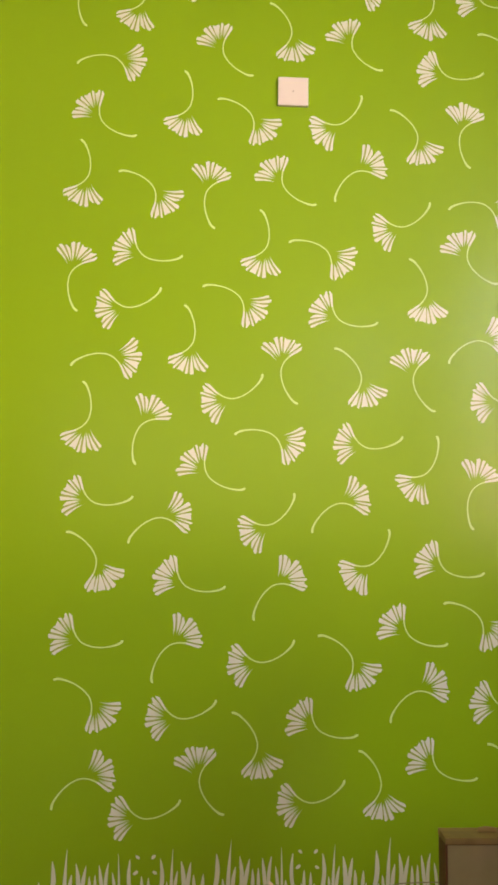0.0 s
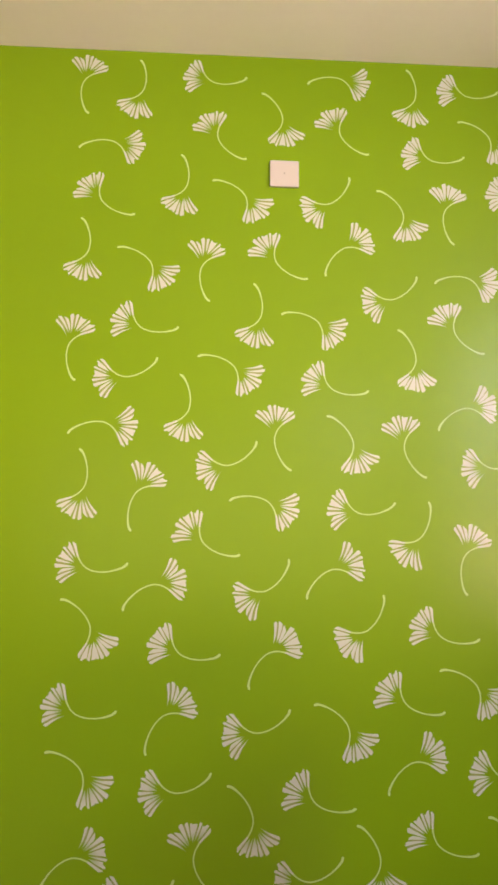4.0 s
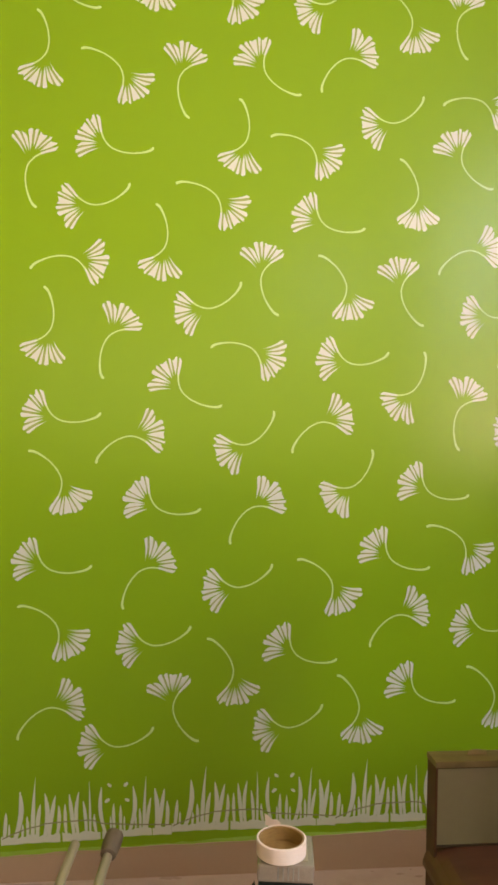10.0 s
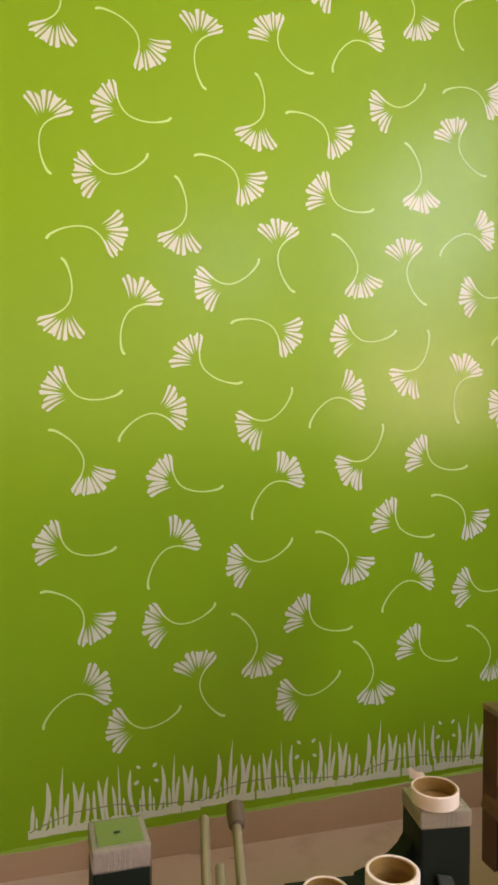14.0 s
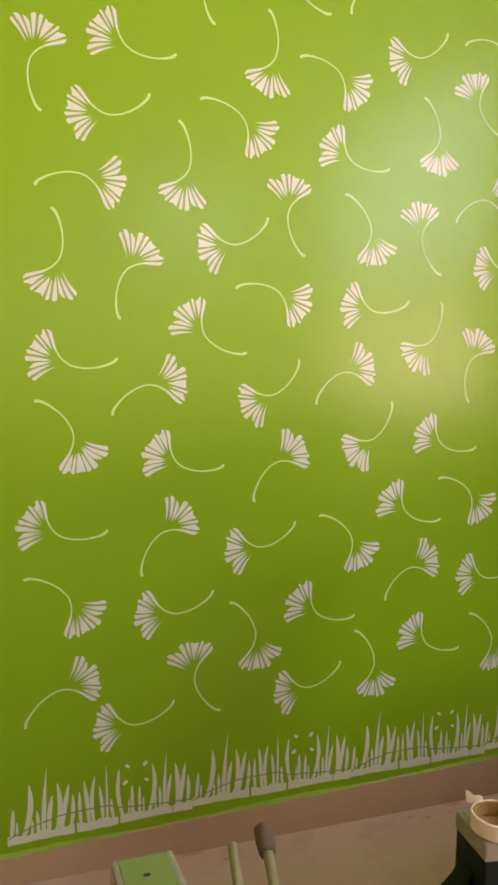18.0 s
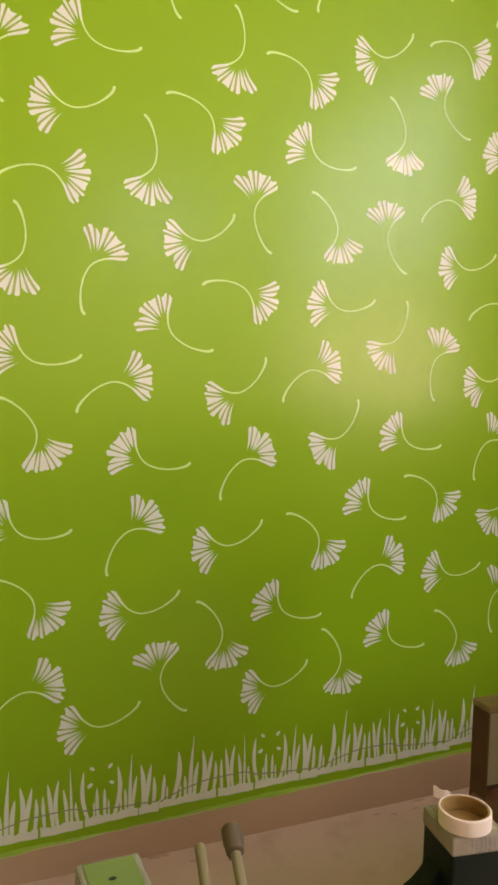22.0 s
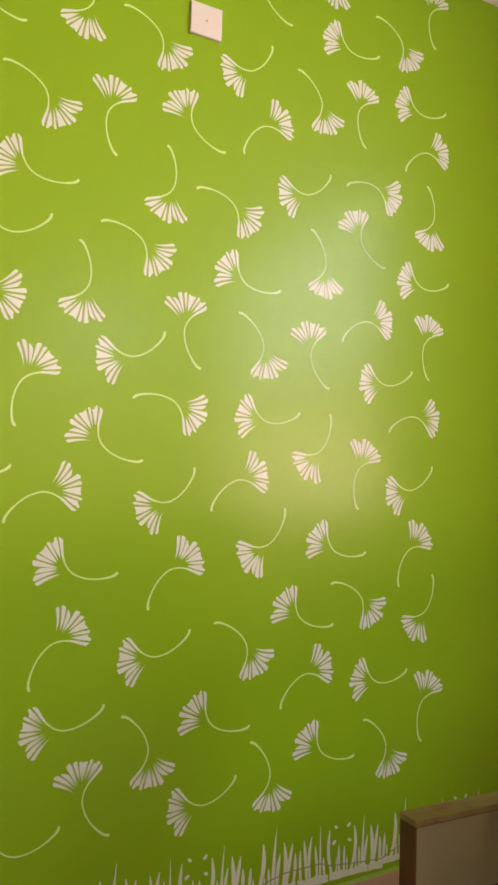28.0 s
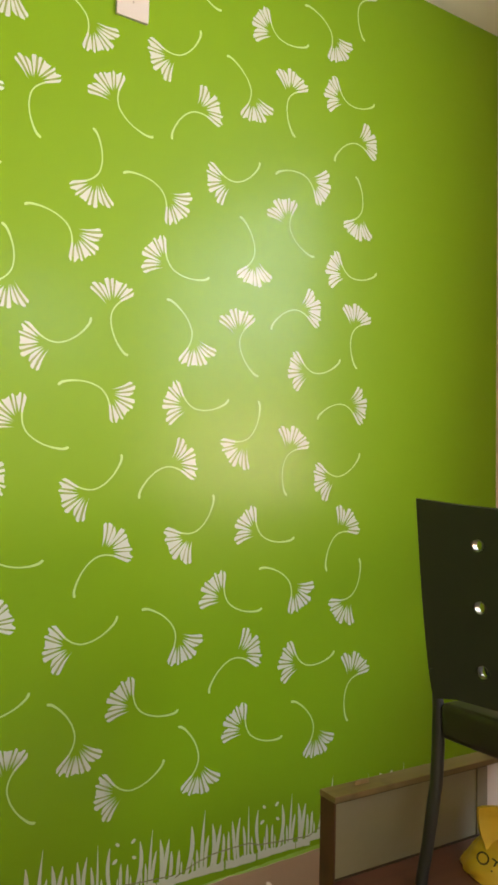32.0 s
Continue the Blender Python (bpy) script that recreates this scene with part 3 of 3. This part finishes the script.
def grass_mesh():
    bm = bmesh.new()
    lower = lambda x: 2.5 * math.sin(x * 0.013) + 1.2 * math.sin(x * 0.071)
    upper = lambda x: 36 + 5 * math.sin(x * 0.05 + 1) + 5 * math.sin(x * 0.21)
    for cut0, cut1 in ((0, 267), (277, 450), (459, 687), (691, 779)):
        count = max(2, int((cut1 - cut0) / 15))
        xs = [cut0 + (cut1 - cut0) * k / count for k in range(count + 1)]
        lo, hi = [bm.verts.new((x * G, 0, lower(x) * G)) for x in xs], [bm.verts.new((x * G, 0, upper(x) * G)) for x in xs]
        for k in range(count):
            bm.faces.new((lo[k], lo[k + 1], hi[k + 1], hi[k]))
    for n, (foot, tip, high, wide, bulge) in enumerate(BLADES):
        pts, ws = [], []
        for k in range(9):
            s = k / 8
            pts.append(((foot + (tip - foot) * s + bulge * math.sin(math.pi * s)) * G, (28 + (high - 28) * s) * G))
            ws.append((wide * (0.70, 0.74, 0.80, 0.86, 0.88, 0.86, 0.74, 0.48, 0.10)[k] * (1 if high < 250 else (1.1, 1.1, 1.05, 0.95, 0.8, 0.65, 0.48, 0.3, 0.1)[k]) + 0.8) * G)
        first = len(bm.verts)
        strip(bm, pts, ws)
        bm.verts.ensure_lookup_table()
        for v in bm.verts[first:]:
            v.co.y = -0.00008 * (1 + n % 3)
    for x, z, r, turn in SEEDS:
        c, q = math.cos(radians(turn)), math.sin(radians(turn))
        ring = [(r * math.cos(a * math.pi / 5), 0.6 * r * math.sin(a * math.pi / 5)) for a in range(10)]
        bm.faces.new([bm.verts.new(((x + u * c - v * q) * G, 0, (z + u * q + v * c) * G)) for u, v in ring])
    for f in bm.faces:
        f.normal_update()
        if f.normal.y > 0:
            f.normal_flip()
    me = bpy.data.meshes.new("grass_stencil")
    bm.to_mesh(me)
    bm.free()
    me.materials.append(GRASS_PAINT)
    return me


def wire_mesh():
    bm = bmesh.new()
    pts = spline([(5, 30), (59, 51), (119, 70), (172, 80), (202, 88), (272, 91), (350, 92), (413, 90), (461, 72), (525, 65), (616, 56), (675, 52), (776, 44)], 5)
    strip(bm, [(x * G, z * G) for x, z in pts], [5.5 * G] * len(pts))
    for f in bm.faces:
        f.normal_update()
        if f.normal.y > 0:
            f.normal_flip()
    me = bpy.data.meshes.new("grass_wire")
    bm.to_mesh(me)
    bm.free()
    me.materials.append(LINE_PAINT)
    return me


whole, whole_wire = grass_mesh(), wire_mesh()
for k, (x, z, tilt) in enumerate(((-0.591, 0.105, 2.1), (-0.1034, 0.128, 0.7), (0.383, 0.1355, 0.6), (0.863, 0.150, 0.6))):
    ob = new("grass_stencil", whole)
    ob.parent = wall_north
    ob.matrix_basis = pose(x, -0.0006 - 0.0003 * (k % 2), z, 0, -tilt, 0)
    ob = new("grass_wire", whole_wire)
    ob.parent = wall_north
    ob.matrix_basis = pose(x, -0.0013 - 0.0003 * (k % 2), z, 0, -tilt, 0)

# ---- junction cover on the wall ----
cover = thing("junction_cover", (0.159, 0, 2.70), "square off-white plastic junction cover high on the wall", "cover plate")
part("plate", box(-0.05, -0.011, -0.0485, 0.05, 0, 0.0485, 0.002), PLATE, cover)
part("screw", tube([(0, -0.0105, 0), (0, -0.0122, 0)], 0.0032), SCREW, cover, "small grey screw")


# ---- work stand with two square posts ----
stand = thing("work_stand", (0, 0, 0), "dark green plastic work stand with two square posts", "work stand")


def post(fx, fy, top, cover_mat, label, creases, slant, drift, foil, wide, deep, turn=0.0):
    """A square post whose front right corner stands at fx, fy."""
    p = part("post", box(-wide, 0, 0, 0, 0.088, top - deep + 0.002, 0.004), DARK_GREEN, stand)
    p.matrix_basis = pose(fx, fy, 0, 0, 0, turn)
    part("cap", box(-wide - 0.0015, -0.0015, top - deep, 0.0015, 0.0895, top, 0.004), foil, p, "silver tape wrapped round the post's end")
    for x, w in creases:
        part("tape_crease", box(x, -0.0019, top - deep + 0.003, x + w, -0.0010, top - 0.004, 0.0003), CREASE, p)
    part("end_cover", box(-wide + 0.008, 0.009, top - 0.001, -0.008, 0.083, top + 0.0012, 0.001), cover_mat, p, label)
    part("brace", prism([(-0.060 + drift, 0.30), (-0.032 + drift, 0.30), (-0.020 + slant, top - 0.105), (-0.046 + slant, top - 0.099)], -0.014, -0.001, 0.002), DARK_GREY, p, "slanted grey strap")
    return p


left_post = post(-0.409, -1.016, 0.620, PALE_GREEN, "pale green plastic end with a small hole", [(-0.064 + 0.0082 * k, 0.0016) for k in range(5)], -0.012, -0.045, FOIL, 0.086, 0.036)
post(0.102, -1.087, 0.635, TAPE_BROWN, "dull brown tape over the end", [(-0.055 + 0.0078 * k, 0.002) for k in range(5)], -0.014, 0.040, DULL_FOIL, 0.0845, 0.028, -8.2)
part("side_panel", box(0.0004, 0.003, 0.02, 0.003, 0.085, 0.583, 0.0008), SIDE_BROWN, left_post, "dull brown side of the post")
part("hole", slab([(-0.046 + 0.0055 * math.cos(a * 0.785), 0.042 + 0.0035 * math.sin(a * 0.785)) for a in range(8)], 0.6213, 0.6219), BLACK, left_post, "small dark hole")
part("tray", slab([(-0.25, -1.24), (0.020, -1.24), (0.020, -1.022), (-0.10, -1.012), (-0.190, -1.004), (-0.208, -1.014), (-0.224, -1.05)], 0.44, 0.517, 0.006), DARK_GREEN, stand, "flat dark green tray")
part("gusset", prism([(0.021, 0.510), (0.021, 0.572), (0.010, 0.555), (-0.004, 0.543), (-0.022, 0.533), (-0.045, 0.524), (-0.070, 0.516), (-0.070, 0.510)], -1.045, -1.010, 0.001), DARK_GREEN, stand, "curved dark gusset beside the post")
part("shelf", box(-0.50, -1.20, 0.36, -0.225, -0.95, 0.43, 0.006), DARK_GREEN, stand, "low dark shelf between the posts")
part("foot_rail", box(-0.46, -1.00, 0.06, 0.06, -0.95, 0.12, 0.006), DARK_GREEN, stand)


# ---- rolls of masking tape ----
def tape_roll(at, outer, inner, high, label, flap=False, turn=0.0):
    t = thing("tape_roll", at, label, "tape roll", "rolls of masking tape", turn)
    b = 0.0012
    part("tape", lathe([(inner + 0.003, 0), (outer - b, 0), (outer, b), (outer, high - b), (outer - b, high), (inner + 0.003, high)], 44, 0.006), MASKING, t, "cream crepe tape", smooth=True)
    part("core", lathe([(inner, 0.001), (inner + 0.0031, 0.001), (inner + 0.0031, high - 0.001), (inner, high - 0.001)], 44, 0.006), CORE, t, "brown cardboard core", smooth=True)
    part("core_floor", slab([(inner * 0.985 * math.cos(a * 0.2856), inner * 0.985 * math.sin(a * 0.2856)) for a in range(22)], 0.0008, 0.0016), CORE, t, "stained cardboard seen inside")
    if flap:
        bm = bmesh.new()
        rows = []
        for k in range(6):
            s = k / 5
            x, y = 0.004 - 0.023 * s, outer + 0.0008 + 0.010 * s ** 1.5
            rows.append((bm.verts.new((x, y, high * (0.62 + 0.12 * s))), bm.verts.new((x - 0.002 * s, y, high + 0.002 + 0.010 * s + 0.002 * math.sin(9 * s)))))
        for (a, c), (d, e) in zip(rows, rows[1:]):
            bm.faces.new((a, d, e, c))
        r = bmesh.ops.extrude_face_region(bm, geom=bm.faces[:])
        bmesh.ops.translate(bm, verts=[v for v in r["geom"] if isinstance(v, bmesh.types.BMVert)], vec=(0, 0.0008, 0))
        part("loose_end", bm, MASKING, t, "loose torn tape end", smooth=True)
    return t


tape_roll((0.0575, -1.050, 0.6363), 0.0390, 0.0330, 0.0245, "cream masking tape roll with a loose end on the post", True)
tape_roll((-0.052, -1.114, 0.517), 0.0415, 0.033, 0.060, "wide cream masking tape roll on the dark tray")
tape_roll((-0.152, -1.090, 0.517), 0.0365, 0.0285, 0.032, "narrow cream masking tape roll on the dark tray")


# ---- tool handles laid over the shelf ----
def handle(far, length, r, cap, label):
    d = Vector((-0.19, -0.95, -0.30)).normalized()
    t = thing("tool_handle", far, label, "tool handle", "tool handles")
    part("tube", tube([d * 0.0, d * 0.002, d * length], [r * 0.8, r, r], 18), POLE, t, smooth=True)
    if cap:
        part("end_cap", tube([d * -0.014, d * -0.011, d * 0.012, d * 0.034, d * 0.037], [r * 1.5, r * 1.95, r * 2.0, r * 1.7, r * 1.25], 22), POLE_CAP, t, "worn dirty grey end cap", smooth=True)
        part("drip", tube([d * 0.02 + Vector((-0.006, 0, -r * 1.3)), d * 0.024 + Vector((-0.007, 0, -r * 2.4))], [0.002, 0.0012], 8), POLE_CAP, t)
    return t


handle((-0.284, -0.837, 0.550), 0.42, 0.0085, False, "pale olive plastic tool handle lying aslant")
handle((-0.219, -0.812, 0.540), 0.42, 0.0085, True, "pale olive tool handle with a dirty grey cap")
handle((-0.282, -0.944, 0.522), 0.32, 0.0085, False, "short pale olive plastic tool handle")


def lump(name, at, size, mat, label, category, seed, turn=0.0):
    """A crumpled soft thing."""
    bm = bmesh.new()
    bmesh.ops.create_icosphere(bm, subdivisions=4, radius=1)
    for v in bm.verts:
        n = noise.noise(v.co * 1.7 + Vector((seed, 0, 0))) * 0.26 + noise.noise(v.co * 3.4 + Vector((0, seed, 0))) * 0.10
        v.co *= 1 + n
        if v.co.z < -0.4:
            v.co.z = -0.4
        v.co = Vector((v.co.x * size[0], v.co.y * size[1], (v.co.z + 0.4) * size[2]))
    ob = part(name, bm, mat, smooth=True)
    ob.matrix_basis = pose(*at, 0, 0, turn)
    return tagged(ob, label, category)


lump("cloth", (-0.256, -1.055, 0.429), (0.042, 0.045, 0.060), BLUE, "crumpled bright blue cloth on the dark stand", "cloth", 3)
lump("glove", (-0.372, -1.045, 0.429), (0.040, 0.048, 0.066), GLOVE, "crumpled black rubber glove on the stand", "glove", 8)


# ---- low bench with an upright back board ----
bench = thing("bench", (0, 0, 0), "low red-brown wooden bench with a pale back board", "bench")
part("end_stile", box(0.4575, -0.640, 0.212, 0.4630, -0.588, 0.580, 0.0012), POST, bench, "dark brown upright board end")
part("top_rail", box(0.4565, -0.6435, 0.5805, 1.250, -0.586, 0.5945, 0.0018), RAIL, bench, "worn light wooden top rail")
part("groove", box(0.4630, -0.6370, 0.5765, 0.966, -0.600, 0.5803), LINE_DARK, bench, "dark joint under the rail")
part("back_panel", box(0.4630, -0.6350, 0.407, 0.927, -0.600, 0.5765), PANEL, bench, "pale grey laminate panel")
part("side_stile", box(0.927, -0.6385, 0.407, 0.966, -0.598, 0.5765, 0.0015), STILE, bench, "grey-brown upright end board")
part("end_panel", box(0.966, -0.632, 0.407, 1.250, -0.600, 0.5803), PALE_BOARD, bench, "pale pinkish board beside the stile")
# board below the deck, its shade painted in as colour
part("lower_panel", box(0.4630, -0.6385, 0.212, 1.20, -0.595, 0.352, 0.001), UNDER_SHADE, bench, "lower board, coloured near black for the shade under the deck")
# thin dark strip colours in the shadow line where panel meets deck
part("seam", box(0.4632, -0.6395, 0.4066, 0.966, -0.6352, 0.4105, 0.0004), LINE_DARK, bench, "dark strip for the shadow line at the panel's foot")
bm = prism([(0.446, 0.350), (0.447, 0.361), (0.452, 0.374), (0.462, 0.388), (0.480, 0.399), (0.506, 0.4055), (0.540, 0.4068), (1.25, 0.4068), (1.25, 0.350)], -1.18, -0.60)
for v in bm.verts:
    v.co.x += 0.031 * (v.co.y + 0.60)
part("deck", bm, DECK, bench, "scuffed red-brown board with a rounded edge")
for x, y in ((0.72, -0.67), (1.20, -0.67), (0.72, -1.14), (1.20, -1.14)):
    part("leg", box(x - 0.02, y - 0.02, 0, x + 0.02, y + 0.02, 0.351, 0.002), POST, bench)


chip = part("wood_chip", prism([(0.540, 0.0), (0.586, 0.0), (0.584, 0.0085), (0.562, 0.0105), (0.545, 0.008)], -0.003, 0.003, 0.0008), PALE_WOOD)
chip.matrix_basis = pose(0.0, -0.588, 0.5946, 0, 0, -2)
tagged(chip, "small light wood chip lying on the bench rail", "wood chip")


# ---- black chair on the bench ----
chair = thing("chair", (0.688, -0.745, 0.407), "black chair with round chrome-rimmed holes in its back", "chair")
BACK_H0, BACK_H1, WIDE = 0.406, 0.863, 0.42


def back_board():
    """The curved back with two columns of round holes; u runs from its far edge, h is the height."""
    bm = bmesh.new()
    holes = [(u, h) for u in (0.119, 0.30) for h in (0.482, 0.624, 0.766)]
    nu, nh = 56, 60

    def place(u, h, front):
        s = (h - BACK_H0) / (BACK_H1 - BACK_H0)
        flare = 0.032 + 0.051 * max(0, s) ** 0.6
        y = flare * (1 - 2 * u / WIDE) - u
        bow = 0.030 * math.sin(math.pi * u / WIDE)
        lean = -0.012 * s
        dip = -0.018 * math.sin(math.pi * u / WIDE) * s ** 6
        edge = min(u, WIDE - u)
        near = max(0, 1 - edge / 0.05) * (1 - s) ** 7
        y -= 0.004 * near * (1 if u < WIDE / 2 else -1)
        dip -= 0.008 * near
        return Vector((bow + lean + (0.014 if front else 0), y, h + dip))

    grid = {}
    for front in (0, 1):
        for i in range(nu + 1):
            for j in range(nh + 1):
                u, h = WIDE * i / nu, BACK_H0 + (BACK_H1 - BACK_H0) * j / nh
                for hu, hh in holes:
                    du, dh = u - hu, h - hh
                    r = math.hypot(du, dh)
                    if 0.5 * 0.0140 < r < 0.0140 * 1.45:
                        u, h = hu + du / r * 0.0140, hh + dh / r * 0.0140
                grid[front, i, j] = bm.verts.new(place(u, h, front))
    open_cells = set()
    for i in range(nu):
        for j in range(nh):
            u, h = WIDE * (i + 0.5) / nu, BACK_H0 + (BACK_H1 - BACK_H0) * (j + 0.5) / nh
            if any(math.hypot(u - a, h - b) < 0.0125 for a, b in holes):
                open_cells.add((i, j))
    cells = [(i, j) for i in range(nu) for j in range(nh) if (i, j) not in open_cells]
    have = set(cells)
    for i, j in cells:
        a, b, c, d = (i, j), (i + 1, j), (i + 1, j + 1), (i, j + 1)
        bm.faces.new([grid[(0, *p)] for p in (a, b, c, d)])
        bm.faces.new([grid[(1, *p)] for p in (d, c, b, a)])
        for (p, q), (ni, nj) in (((a, b), (i, j - 1)), ((b, c), (i + 1, j)), ((c, d), (i, j + 1)), ((d, a), (i - 1, j))):
            if (ni, nj) not in have:
                bm.faces.new((grid[(0, *q)], grid[(0, *p)], grid[(1, *p)], grid[(1, *q)]))
    band = bmesh.new()
    rows = []
    for i in range(nu + 1):
        a, c = place(WIDE * i / nu, BACK_H1, 0), place(WIDE * i / nu, BACK_H1, 1)
        mid = (a + c) / 2
        rows.append([band.verts.new(p) for p in (a, a + Vector((0.002, 0, 0.0018)), mid + Vector((0, 0, 0.0028)), c + Vector((-0.002, 0, 0.0018)), c)])
    for p, q in zip(rows, rows[1:]):
        for k in range(4):
            band.faces.new((p[k], p[k + 1], q[k + 1], q[k]))
    bmesh.ops.recalc_face_normals(band, faces=band.faces[:])
    return bm, band, [(place(u, h, 0), place(u, h, 1)) for u, h in holes]


bm, band, hole_places = back_board()
back = part("backrest", bm, CHAIR_BLACK, chair, "black curved back board", smooth=True)
part("top_edge", band, EDGE_BLACK, back, "glossy rounded top edge", smooth=True)
for p, q in hole_places:
    d = (q - p).normalized()
    ring = lathe([(0.0131, 0.0), (0.0147, -0.0006), (0.0147, 0.0008), (0.0141, 0.0012), (0.0141, 0.0138), (0.0131, 0.0138)], 24)
    bmesh.ops.transform(ring, matrix=Matrix.Translation(p) @ d.to_track_quat("Z", "Y").to_matrix().to_4x4(), verts=ring.verts)
    part("hole_rim", ring, CHROME, back, "chrome hole rim", smooth=True)
    # added disc behind the lowest holes stands in for the dark beyond them
    if p.z < 0.55:
        disc = tube([(0, 0, 0.0140), (0, 0, 0.0155)], 0.0145, 20)
        bmesh.ops.transform(disc, matrix=Matrix.Translation(p + Vector((0, -0.006, 0.005))) @ d.to_track_quat("Z", "Y").to_matrix().to_4x4(), verts=disc.verts)
        part("hole_dark_disc", disc, CHAIR_BLACK, back, "added black disc for the dark behind the lowest holes")
REAR_LEG = [(-0.0615, 0.003, 0.0), (-0.042, 0.003, 0.0789), (-0.0318, 0.003, 0.1307), (-0.0216, 0.0047, 0.1765), (-0.0091, 0.0098, 0.2091), (-0.0011, 0.0149, 0.2432), (0.0083, 0.0217, 0.2896), (0.0158, 0.0285, 0.3373), (0.0211, 0.0336, 0.3736), (0.0165, 0.037, 0.4187), (0.0029, 0.037, 0.4657)]
REAR_R = [0.0135, 0.014, 0.0146, 0.0148, 0.0148, 0.015, 0.0152, 0.0152, 0.0145, 0.01, 0.006]
for side in (0, 1):
    y = 0.001 - side * (WIDE + 0.002)
    part("rear_leg", tube([(x, q if side == 0 else -WIDE - q, z) for x, q, z in REAR_LEG], REAR_R, 16), CHAIR_BLACK, chair, smooth=True)
    part("front_leg", tube([(0.41, y, 0), (0.395, y, 0.20), (0.385, y, 0.37)], [0.012, 0.013, 0.014], 14), CHAIR_BLACK, chair, smooth=True)
bm = box(0.006, -WIDE - 0.006, 0.308, 0.43, 0.017, 0.391, 0.018, seg=5)
part("seat", bm, SEAT_BLACK, chair, "padded black vinyl seat", smooth=True)

# ---- yellow bag on the bench ----
bm = bmesh.new()
bmesh.ops.create_icosphere(bm, subdivisions=5, radius=1)
for v in bm.verts:
    c = v.co.copy()
    fold = 0.10 * noise.noise(c * 1.6 + Vector((4, 0, 0))) + 0.05 * noise.noise(c * 4.0) + 0.022 * abs(noise.noise(c * 9.0))
    v.co = c * (1 + fold)
    v.co = Vector((v.co.x * 0.132, v.co.y * 0.110, max(0.0, v.co.z * 0.064 + 0.004)))
bag = part("bag", bm, YELLOW, smooth=True)
bag.matrix_basis = pose(0.884, -0.80, 0.4075, 0, 0, -12)
tagged(bag, "crumpled yellow plastic bag with black lettering", "bag")
# the folded mouth of the bag, standing up
bm = bmesh.new()
rows = []
for k in range(15):
    s = k / 14
    row = []
    for j in range(8):
        q = j / 7
        x = -0.096 + 0.20 * s - 0.006 * q * (1 - s) + 0.006 * (1 - q) * (1 - s)
        y = 0.012 * math.sin(s * 9 + 1.2 * q) + 0.010 * math.sin(q * 3.1) + 0.006 * noise.noise(Vector((s * 6, q * 4, 2)))
        z = 0.052 + q * (0.088 + 0.006 * math.sin(s * 5 + 0.5)) + (1 - q) * 0.012 * math.sin(s * 3)
        row.append(bm.verts.new((x, y, z)))
    rows.append(row)
for a, c in zip(rows, rows[1:]):
    for j in range(7):
        bm.faces.new((a[j], c[j], c[j + 1], a[j + 1]))
r = bmesh.ops.extrude_face_region(bm, geom=bm.faces[:])
bmesh.ops.translate(bm, verts=[v for v in r["geom"] if isinstance(v, bmesh.types.BMVert)], vec=(0.002, 0.010, 0))
part("mouth", bm, YELLOW, bag, "folded upright mouth of the bag", smooth=True)
cu = bpy.data.curves.new("lettering", "FONT")
cu.body, cu.size = "OT", 0.039
cu.align_x, cu.align_y = "LEFT", "CENTER"
text = bpy.data.objects.new("lettering", cu)
scene.collection.objects.link(text)
me = bpy.data.meshes.new_from_object(text)
bpy.data.objects.remove(text)
me.materials.clear()
me.materials.append(PRINT)
from mathutils.bvhtree import BVHTree

# lay the print on the film
bpy.context.view_layer.update()
tree = BVHTree.FromPolygons([bag.matrix_world @ v.co for v in bag.data.vertices], [p.vertices[:] for p in bag.data.polygons])
way = Vector((0.695, 0.59, -0.41)).normalized()
across = way.cross(Vector((0, 0, 1))).normalized()
over = across.cross(way)
start = Vector((0.773, -0.80, 0.453))
for v in me.vertices:
    u, w = v.co.x - 0.023, v.co.y - 0.004
    u, w = u * math.cos(radians(-27)) - w * math.sin(radians(-27)), u * math.sin(radians(-27)) + w * math.cos(radians(-27))
    p = start + across * u + over * w
    hit = tree.ray_cast(p - way * 0.5, way)[0] or tree.find_nearest(p)[0]
    v.co = bag.matrix_world.inverted() @ (hit - way * 0.0015)
letters = new("lettering", me)
letters.parent = bag
tagged(letters, "black printed letters")
